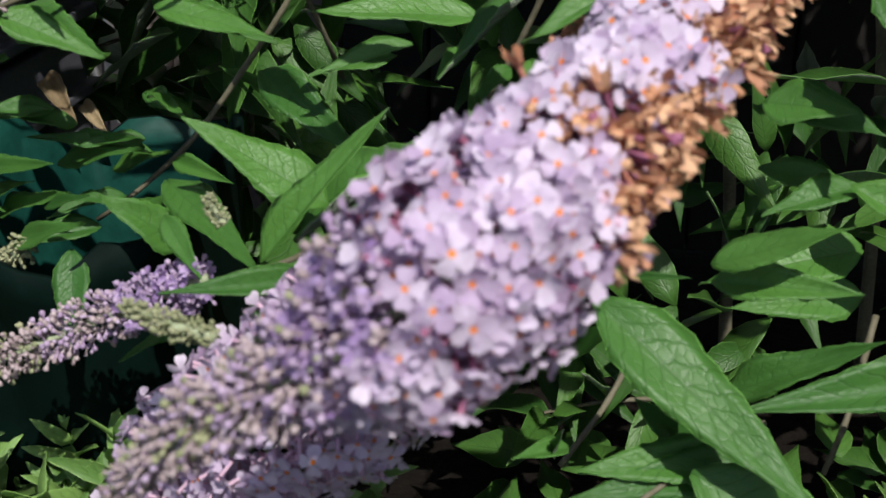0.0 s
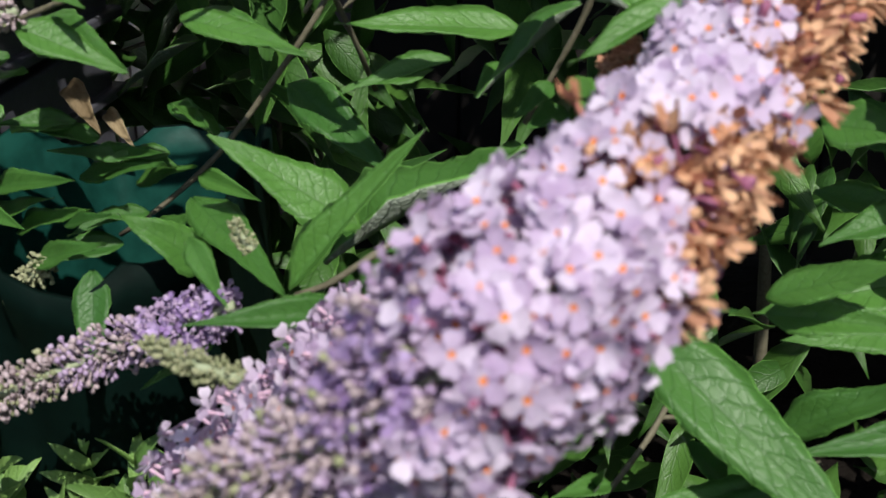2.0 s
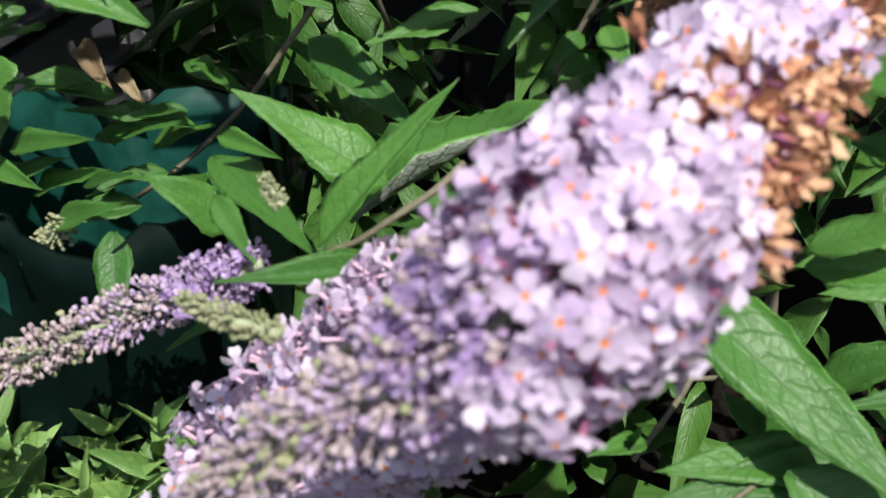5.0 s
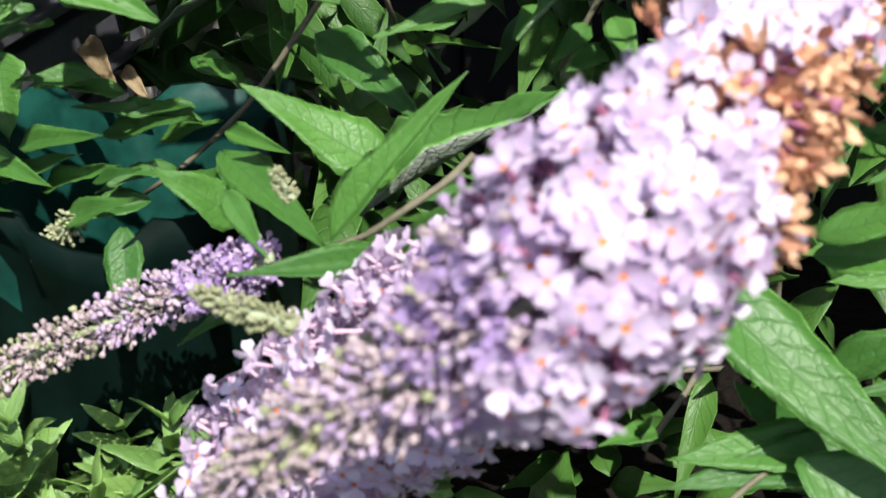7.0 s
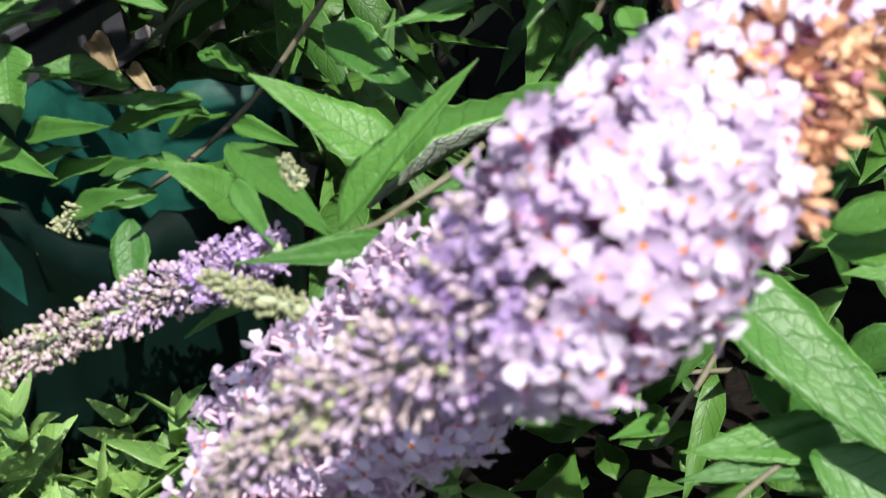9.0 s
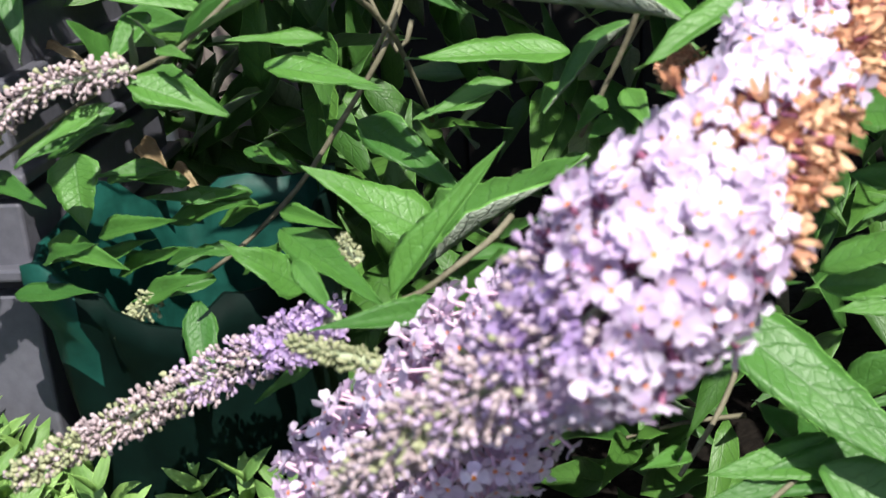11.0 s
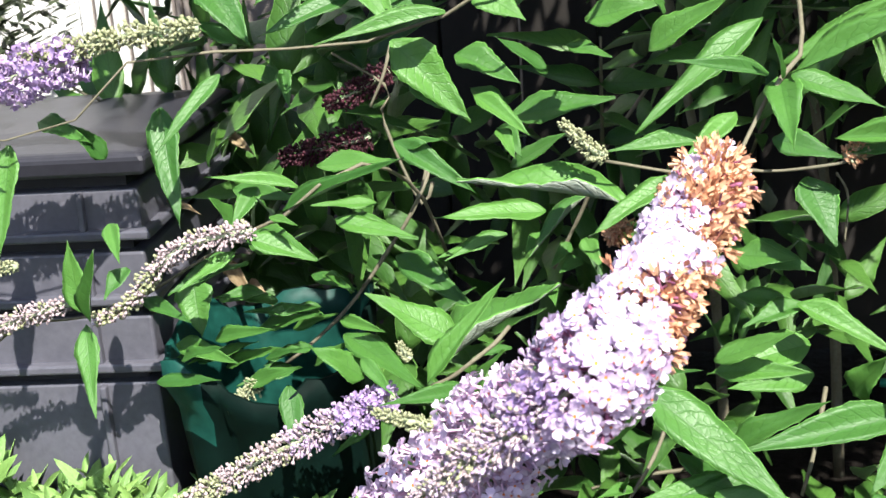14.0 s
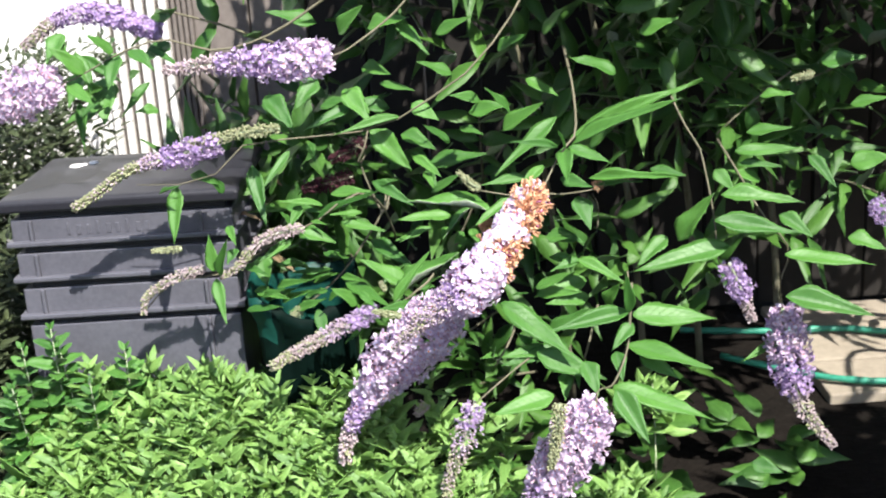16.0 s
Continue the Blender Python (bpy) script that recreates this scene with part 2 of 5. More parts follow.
# leaf blades: length 1 along x, half width 0.5 along y, top side up
def leaf_blade(seed, droop, fold, wave, blunt=0.0, rows=17, cols=7, mats=("leaf", "under")):
    verts, uvs, faces, index = [], [], [], []
    half = cols // 2
    for layer in (0, 1):
        rng = random.Random(seed)
        for i in range(rows):
            t = i / (rows - 1)
            if t < 0.3:
                w = 0.5 * math.sin(math.pi / 2 * min(1.0, t / 0.3 + 0.05)) ** 0.95
            else:
                q = (t - 0.3) / 0.7
                w = 0.5 * ((1 - blunt) * (1 - q) ** 1.08 * (1 + 0.34 * q) + blunt * math.cos(math.pi / 2 * q) ** 0.65)
            w = max(w, 0.012)
            for j in range(cols):
                u = (j - half) / half
                edge = abs(u)
                tooth = 1 + (0.05 if i % 2 else -0.03) * (edge > 0.9) * (0 < i < rows - 1)
                y = u * w * tooth
                z = fold * edge * w + wave * 0.05 * math.sin(t * 11 + seed * 2 + u) * edge - droop * t * t
                z += 0.02 * rng.uniform(-1, 1) * edge * wave
                verts.append((t, y, z - layer * 0.008))
                uvs.append((t, 0.5 + 0.5 * u))
    n = rows * cols
    for i in range(rows - 1):
        for j in range(cols - 1):
            a = i * cols + j
            faces.append((a, a + cols, a + cols + 1, a + 1))
            index.append(0)
            faces.append((n + a, n + a + 1, n + a + cols + 1, n + a + cols))
            index.append(1)
    rim = [i * cols for i in range(rows)] + [(rows - 1) * cols + j for j in range(1, cols)]
    rim += [i * cols + cols - 1 for i in range(rows - 2, -1, -1)] + list(range(cols - 2, 0, -1))
    for a, b in zip(rim, rim[1:] + rim[:1]):
        faces.append((b, a, n + a, n + b))
        index.append(0)
    return verts, faces, index, uvs, mats


BLADES = [leaf_blade(1, 0.05, 0.20, 0.5), leaf_blade(2, 0.10, 0.32, 0.8), leaf_blade(3, 0.02, 0.12, 0.6),
          leaf_blade(4, 0.16, 0.25, 0.9), leaf_blade(5, 0.07, 0.38, 0.4)]
LEAF_MESHES = [mesh_from("leaf_blade", v, f, m, i, u) for v, f, i, u, m in BLADES]
FOLDED_MESHES = {}
for near in (-1, 1):
    v, f, i, u, m = leaf_blade(8, 0.10, 0.10, 0.8)
    bent = []
    for q, (x, y, z) in enumerate(v):
        e, low = abs(y), q >= len(v) // 2
        if y * near > 1e-6:
            bent.append((x, near * (0.03 * low - 0.05 * e), z + 0.008 * low + 0.19 * e + 0.012 * math.sin(x * 60) * (e > 0.1)))
        else:
            bent.append((x, y, z))
    FOLDED_MESHES[near] = mesh_from("folded_blade", bent, f, m, i, u)


def leaf_pose(base, tip, width, roll, facing=(-0.05, -0.64, 0.77)):
    base, tip = Vector(base), Vector(tip)
    x = tip - base
    length = x.length
    x.normalize()
    z = Vector(facing)
    z = (z - z.dot(x) * x)
    if z.length < 0.05:
        z = x.orthogonal()
    z.normalize()
    z = Matrix.Rotation(radians(roll), 3, x) @ z
    y = z.cross(x)
    m = Matrix((x * length, y * width, z * (0.35 * length + 0.65 * width))).transposed().to_4x4()
    m.translation = base
    return m


BUSH = tagged(new("buddleia_bush"), "large buddleia bush with lilac flower spikes and long green leaves", "shrub")
BUSH.location = (0.45, 1.25, 0.0)
bpy.context.view_layer.update()
BUSH_INV = BUSH.matrix_world.inverted()
leaf_count = 0


def leaf(base, tip, width, roll=0.0):
    global leaf_count
    leaf_count += 1
    ob = new("leaf", LEAF_MESHES[(leaf_count * 7) % 5])
    ob.parent = BUSH
    ob.matrix_local = BUSH_INV @ leaf_pose(base, tip, width * 0.94, roll + (leaf_count * 37 % 23 - 11))
    return ob


def folded_leaf(base, tip, width, roll=0.0):
    """A leaf folded along its midrib, its pale underside showing on the near half."""
    ob = new("leaf", FOLDED_MESHES[1 if tip[0] < base[0] else -1])
    ob.parent = BUSH
    ob.matrix_local = BUSH_INV @ leaf_pose(base, tip, width * 1.75, roll, (0.0, -0.50, 0.87))
    return ob


DRY_BLADE = mesh_from("dry_blade", *[leaf_blade(9, 0.35, 0.5, 1.6, 0.4, 11, 5, ("dry_leaf", "dry_leaf"))[k] for k in (0, 1, 4, 2, 3)])


def dry_leaf(base, tip, width, roll=0.0):
    """A dead leaf caught among the twigs."""
    ob = new("dead_leaf", DRY_BLADE)
    ob["label"] = "curled dry brown leaf"
    ob.parent = BUSH
    ob.matrix_local = BUSH_INV @ leaf_pose(base, tip, width, roll)
    return ob


def branch(points, r0, r1, material="stem", rings=16):
    shifted = [Vector(p) - BUSH.location for p in points]
    ob = new("branch", stem_mesh("branch", shifted, r0, r1, material, rings))
    ob.parent = BUSH
    return ob


# flower pieces, of radius 1, facing +z
def floret_shape(seed, cup, crumple, tube_len=1.5, petal_slot=0):
    rng = random.Random(seed)
    verts, faces, index = [], [], []
    slim = 0.58 if crumple > 0.5 else 1.0
    lines = ((0.14, 0.13), (0.42, 0.34 * slim), (0.74, 0.50 * slim), (1.0, 0.34 * slim))
    for p in range(4):
        a = p * math.pi / 2 + rng.uniform(-0.12, 0.12)
        ca, sa = math.cos(a), math.sin(a)
        size, bend = rng.uniform(0.9, 1.08), cup + rng.uniform(-0.15, 0.15)
        start = len(verts)
        for r, w in lines:
            for u in (-1, 0, 1):
                x, y = r * size, u * w * size
                z = bend * (r - 0.14) ** 2 + 0.10 * abs(u) * (r > 0.3) + crumple * rng.uniform(-0.25, 0.25)
                x *= 1 - crumple * 0.35
                if r > 1 and u == 0:
                    x *= 0.97
                verts.append((x * ca - y * sa, x * sa + y * ca, z))
        for i in range(3):
            for j in range(2):
                q = start + i * 3 + j
                faces.append((q, q + 3, q + 4, q + 1))
                index.append(petal_slot)
    start = len(verts)
    for k in range(6):
        a = 2 * math.pi * k / 6
        verts.append((0.17 * math.cos(a), 0.17 * math.sin(a), 0.035))
    verts.append((0, 0, -0.04))
    for k in range(6):
        faces.append((start + k, start + (k + 1) % 6, start + 6))
        index.append(1)
    start = len(verts)
    for z, r in ((0.0, 0.18), (-0.5 * tube_len, 0.13), (-tube_len, 0.15)):
        for k in range(5):
            a = 2 * math.pi * k / 5
            verts.append((r * math.cos(a), r * math.sin(a), z))
    for i in range(2):
        for k in range(5):
            k2 = (k + 1) % 5
            faces.append((start + i * 5 + k, start + (i + 1) * 5 + k, start + (i + 1) * 5 + k2, start + i * 5 + k2))
            index.append(2)
    return np.array(verts), faces, index


def bud_shape(seed, slim=1.0):
    verts, faces = [], []
    for z, r in ((-0.9, 0.10), (0.05, 0.13), (0.35, 0.34), (0.75, 0.38)):
        for k in range(5):
            a = 2 * math.pi * k / 5 + seed
            verts.append((r * slim * math.cos(a), r * slim * math.sin(a), z))
    verts.append((0, 0, 1.0))
    for i in range(3):
        for k in range(5):
            k2 = (k + 1) % 5
            faces.append((i * 5 + k, i * 5 + k2, (i + 1) * 5 + k2, (i + 1) * 5 + k))
    for k in range(5):
        faces.append((15 + k, 15 + (k + 1) % 5, 20))
    return np.array(verts), faces, [0] * len(faces)


OPEN = [floret_shape(11, -0.15, 0.04), floret_shape(12, 0.25, 0.08), floret_shape(13, -0.40, 0.10), floret_shape(14, 0.6, 0.14)]
DRY = [floret_shape(21, 0.5, 0.9, 1.8), floret_shape(22, 1.3, 1.2, 2.4), floret_shape(23, -0.3, 1.1, 1.7), floret_shape(24, 2.0, 0.9, 2.4)]
BUDS = [bud_shape(0.0), bud_shape(0.6, 0.8), bud_shape(1.1, 1.2)]


def turned(direction, spin):
    """Axes of a piece that faces along direction, spun about it."""
    z = np.asarray(direction, float)
    z = z / np.linalg.norm(z)
    x, y = frame_of(z)
    c, s = math.cos(spin), math.sin(spin)
    return np.stack([c * x + s * y, c * y - s * x, z], 1)


class Heap:
    """Many small pieces gathered into one mesh."""

    def __init__(self):
        self.verts, self.faces, self.index, self.count = [], [], [], 0

    def add(self, shape, place, axes, size, slot=None):
        v, f, i = shape
        self.verts.append((v * size) @ axes.T + place)
        self.faces += [tuple(a + self.count for a in q) for q in f]
        self.index += i if slot is None else [slot[k] for k in i]
        self.count += len(v)

    def mesh(self, name, mats):
        return mesh_from(name, np.concatenate(self.verts), self.faces, mats, self.index)


def profile(s, girth):
    return float(np.interp(s, [p[0] for p in girth], [p[1] for p in girth]))


HEAP_MATS = ["petal_far", "throat", "tube", "petal_violet", "bud_violet", "bud_mauve", "bud_green", "dried_far", "dark_bud", "tube_pale"]
# slots of a piece's petal, throat and tube for each look
LOOK = {"open": (0, 1, 9), "violet": (3, 3, 4), "bud_violet": (4, 4, 4), "bud_mauve": (5, 5, 5), "bud_green": (6, 6, 6), "dry": (7, 7, 7), "dark": (8, 8, 8)}


def panicle(points, girth, zones, size, density, seed, label=""):
    """A flower spike along the points: girth gives its radius, zones the look of its pieces from base to tip."""
    rng = random.Random(seed)
    at, way, length = spline([Vector(p) - BUSH.location for p in points], 60)
    top = new("flower_panicle", stem_mesh("rachis", [tuple(a) for a in at[::6]] + [tuple(at[-1])], 0.0022, 0.0007, "stem_green", 12, 5))
    top.parent = BUSH
    if label:
        top["label"] = label
    heap = Heap()
    area = np.mean([profile(s, girth) for s in np.linspace(0, 1, 30)]) * 2 * math.pi * length
    count = int((1.4 if max(g for _, g in girth) > 0.0145 else 3.0) * density * area / (size * size))
    for k in range(count):
        s = (k + rng.random()) / count
        q = s * 59
        i = min(58, int(q))
        c, d = at[i] + (at[i + 1] - at[i]) * (q - i), way[i]
        u, v = frame_of(d)
        a = k * 2.39996 + rng.uniform(-0.5, 0.5)
        out = math.cos(a) * u + math.sin(a) * v
        looks = [z for z in zones if z[0] <= s]
        pick, kind = rng.random(), None
        for name, share in looks[-1][1]:
            kind = name
            if pick < share:
                break
            pick -= share
        tuft = 1 + 0.16 * noise.noise(Vector((s * length * 130, a % 6.283 * 1.6, seed)))
        r = profile(s, girth) * tuft * rng.choice((0.62, 0.78, 0.9, 1.0, 1.08, 1.18) if profile(s, girth) > 0.0135 else (0.7, 0.85, 0.95, 1.0, 1.04)) * rng.uniform(0.94, 1.06)
        face = out + d * rng.uniform(0.0, 0.8) + np.array([rng.uniform(-0.55, 0.55) for _ in range(3)])
        axes = turned(face, rng.uniform(0, 6.28))
        if kind == "open":
            heap.add(rng.choice(OPEN), c + out * r, axes, size * rng.uniform(0.42, 0.56), LOOK["open"])
        elif kind == "violet":
            heap.add(rng.choice(OPEN[1:]), c + out * r, axes, size * rng.uniform(0.30, 0.46), LOOK["violet"])
        elif kind == "dry":
            heap.add(rng.choice(DRY), c + out * r, axes, size * rng.uniform(0.3, 0.5), LOOK["dry"])
        else:
            heap.add(rng.choice(BUDS), c + out * r * rng.choice((0.45, 0.7, 0.85, 0.95)), axes, size * rng.uniform(0.32, 0.46), LOOK[kind])
    fl = new("floret", heap.mesh("floret", HEAP_MATS))
    fl.parent = top
    fl["kind"] = "stuff"
    return top


# ---- ground and surroundings ----
def ground_sheet():
    n = 61
    xs = np.concatenate([np.linspace(-40, -3, 10), np.linspace(-2.6, 2.6, 41), np.linspace(3, 40, 10)])
    ys = np.concatenate([np.linspace(-40, -2, 10), np.linspace(-1.6, 3.6, 41), np.linspace(4, 40, 10)])
    verts = [(x, y, 0.02 * noise.noise(Vector((x * 6, y * 6, 0))) + 0.01 * noise.noise(Vector((x * 21, y * 21, 3))) - 0.02) for y in ys for x in xs]
    faces = [(j * n + i, j * n + i + 1, (j + 1) * n + i + 1, (j + 1) * n + i) for j in range(n - 1) for i in range(n - 1)]
    tagged(new("ground", mesh_from("ground", verts, faces, ["soil"])), "bare garden soil under the plants, bush shade put into its dark colour", "soil", kind="structure")


ground_sheet()


def compost_bin():
    """Dark plastic bin of four tiers, each with a lip and upright ribs, under a shallow lid."""
    top = tagged(new("compost_bin"), "dark grey plastic bin of stacked tiers, standing behind herbs", "bin")
    top.location = (-0.3905, 1.01, 0)
    x0, x1, y0, y1 = -0.178, 0.102, -0.115, 0.115
    levels = [0.0, 0.14, 0.28, 0.413, 0.463, 0.510, 0.555]
    for k, (a, b) in enumerate(zip(levels, levels[1:])):
        s = 0.0012 * (len(levels) - 2 - k)
        tier = part("tier", box_bm((x0 + s, y0 + 0.3 * s, a + 0.006), (x1 - s, y1 - 0.3 * s, b - 0.009), 0.002), "bin", top)
        part("seam", box_bm((x0 + s + 0.010, y0 + 0.010, b - 0.011), (x1 - s - 0.010, y1 - 0.010, b + 0.008)), "groove_shaded", tier)
        part("lip", box_bm((x0 + s - 0.007, y0 - 0.007, a + 0.001), (x1 - s + 0.007, y1 + 0.007, a + 0.008), 0.0018), "bin", tier)
        for x in (x0 + 0.026 + s, x1 - 0.040 - s):
            part("rib", box_bm((x - 0.0024, y0 - 0.0055, a + 0.003), (x + 0.0024, y0 + 0.004, b - 0.010), 0.0014), "bin", tier)
    for n in range(9):
        x, tall = x0 + 0.070 + n * 0.0125, 0.012 + 0.004 * (n % 3 == 0)
        part("raised_mark", box_bm((x, y0 - 0.0012, 0.523), (x + (0.0035, 0.006, 0.0045)[n % 3], y0 + 0.003, 0.523 + tall), 0.0006), "bin", top)
    bm = bmesh.new()
    for z, o in ((0.5565, 0.010), (0.570, 0.012), (0.573, 0.007), (0.579, -0.045)):
        for sx, sy in ((-1, -1), (1, -1), (1, 1), (-1, 1)):
            bm.verts.new(((x1 + o if sx > 0 else x0 - o), (y1 + o if sy > 0 else y0 - o), z))
    bm.verts.ensure_lookup_table()
    for r in range(3):
        for k in range(4):
            bm.faces.new([bm.verts[r * 4 + k], bm.verts[r * 4 + (k + 1) % 4], bm.verts[r * 4 + 4 + (k + 1) % 4], bm.verts[r * 4 + 4 + k]])
    bm.faces.new([bm.verts[12 + k] for k in range(4)])
    bm.faces.new([bm.verts[3 - k] for k in range(4)])
    bmesh.ops.bevel(bm, geom=list(bm.edges), offset=0.003, segments=2, affect="EDGES", profile=0.5)
    part("lid", bm, "lid_shaded", top, "smooth plastic lid, leaf shade put into its colour")
    for x, y, r in ((-0.128, 0.030, 0.009), (-0.108, 0.045, 0.007), (-0.118, 0.036, 0.004)):
        bm = bmesh.new()
        bmesh.ops.create_cone(bm, segments=14, radius1=r, radius2=r * 0.8, depth=0.002, cap_ends=True, matrix=Matrix.Translation((x, y, 0.5802)))
        part("bird_dropping", bm, "white", top, "white splash on the lid")


compost_bin()


def plastic_trug():
    """Crumpled green flexible tub behind the leaves."""
    verts, faces, rows, sides = [], [], 26, 44
    for i in range(rows):
        t = i / (rows - 1)
        for k in range(sides):
            a = 2 * math.pi * k / sides
            r = 0.74 + 0.26 * t + 0.05 * math.sin(3 * a + 4 * t) * t + 0.045 * math.sin(7 * a + 6 * t) + 0.02 * math.sin(17 * a + 3 + 9 * t)
            if t > 0.93:
                r += 0.03 + 0.06 * (math.cos(a) < -0.3)
            c, q = math.cos(a), math.sin(a)
            verts.append((0.066 * r * math.copysign(abs(c) ** 0.7, c), 0.095 * r * math.copysign(abs(q) ** 0.7, q) + 0.03 * (1 - t),
                          0.445 * t + 0.010 * math.sin(2 * a + 1) * t + 0.006 * math.sin(5 * a) * t ** 3 + 0.003 * math.sin(11 * a + 2) * t ** 3))
    n = rows * sides
    for i in range(rows):
        for k in range(sides):
            x, y, z = verts[i * sides + k]
            verts.append((x * 0.95, (y - 0.03 * (1 - i / (rows - 1))) * 0.96 + 0.03 * (1 - i / (rows - 1)), max(z, 0.006)))
    for i in range(rows - 1):
        for k in range(sides):
            k2 = (k + 1) % sides
            a, b, c, d = i * sides + k, i * sides + k2, (i + 1) * sides + k2, (i + 1) * sides + k
            faces += [(a, b, c, d), (n + b, n + a, n + d, n + c)]
    for k in range(sides):
        k2 = (k + 1) % sides
        faces.append(((rows - 1) * sides + k, (rows - 1) * sides + k2, n + (rows - 1) * sides + k2, n + (rows - 1) * sides + k))
    faces.append(tuple(range(sides))[::-1])
    # upper inner wall and left lip keep the lit green, the rest the shaded copy
    top = tagged(new("garden_tub", mesh_from("garden_tub", verts, faces, ["pot", "pot_shaded"], [0 if len(f) == 4 and (max(f[0] % n, f[1] % n) // sides >= rows * 0.66 if f[0] >= n else max(f[0], f[1]) // sides >= rows - 4 and abs(f[0] % sides - sides * 0.52) < 7) else 1 for f in faces])), "dark green flexible plastic tub beside the bin, in leaf shade", "tub")
    top.location = (-0.208, 0.925, -0.015)
    # dark disc added inside the tub, standing for the shade in its mouth
    fill = bmesh.new()
    bmesh.ops.create_circle(fill, cap_ends=True, segments=24, radius=0.05, matrix=Matrix.Translation((0, 0.01, 0.29)) @ Matrix.Diagonal((0.95, 1.35, 1, 1)))
    bmesh.ops.subdivide_edges(fill, edges=list(fill.edges), cuts=2, use_grid_fill=True)
    for v in fill.verts:
        v.co.z += 0.012 * noise.noise(v.co * 40)
    part("shade_fill", fill, "soil", top, "dark disc added in the tub to stand for its shade")


plastic_trug()


def shed_wall():
    """White ribbed wall beside grey-brown boards, behind the bin."""
    wall = tagged(new("wall_back"), "white painted wall with ribbed panel beside weathered grey-brown boards", "wall", kind="structure")
    wall.location = (0, 1.9, 0)
    part("panel", box_bm((-3.2, 0.0, 0), (-0.69, 0.10, 2.3)), "white", wall, "smooth white panel")
    for k in range(6):
        x = -0.69 + k * 0.024
        part("rib", box_bm((x + 0.006, -0.016, 0), (x + 0.019, 0.09, 2.3), 0.003), "white", wall)
    part("rib_back", box_bm((-0.69, 0.004, 0), (-0.545, 0.10, 2.3)), "brown", wall)
    for k in range(4):
        x = -0.541 + k * 0.011
        part("slat", box_bm((x, -0.010, 0), (x + 0.008, 0.09, 2.3), 0.002), "brown", wall)
    # boards after the first two take the copy darkened for shade
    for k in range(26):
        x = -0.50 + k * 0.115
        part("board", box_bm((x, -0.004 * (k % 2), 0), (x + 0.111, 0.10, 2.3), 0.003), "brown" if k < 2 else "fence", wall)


shed_wall()


def closing():
    """Plain walls that close the garden beyond the view."""
    for name, lo, hi in (("wall_left", (-3.3, -4.0, 0), (-3.2, 2.0, 2.0)), ("wall_right", (2.6, -4.0, 0), (2.7, 2.0, 2.0))):
        w = new(name)
        tagged(w, "plain weathered garden fence beyond the planting", "fence", kind="structure")
        part("boards", box_bm(lo, hi), "brown", w)


closing()


def paving():
    slabs = tagged(new("pavement"), "pale stone paving slabs lying in dappled sun", "paving", kind="structure")
    rng = random.Random(3)
    for i in range(4):
        for j in range(3):
            x, y = 0.655 + i * 0.31, 1.42 + j * 0.16
            bm = box_bm((x, y, -0.05), (x + 0.302, y + 0.152, -0.004 + rng.uniform(-0.002, 0.002)), 0.004)
            part("slab", bm, "paving", slabs)
    for pts in ([(0.45, 1.75, 0.007), (0.62, 1.715, 0.007), (0.78, 1.70, 0.008), (0.98, 1.62, 0.007), (1.3, 1.60, 0.007)],
                [(0.50, 1.60, 0.007), (0.66, 1.47, 0.008), (0.80, 1.43, 0.008), (1.0, 1.45, 0.007), (1.3, 1.40, 0.007)]):
        h = new("garden_hose", stem_mesh("garden_hose", pts, 0.0062, 0.0062, "hose", 40, 10))
        tagged(h, "thin green garden hose lying loose on the paving", "hose", group="hose loops")


paving()

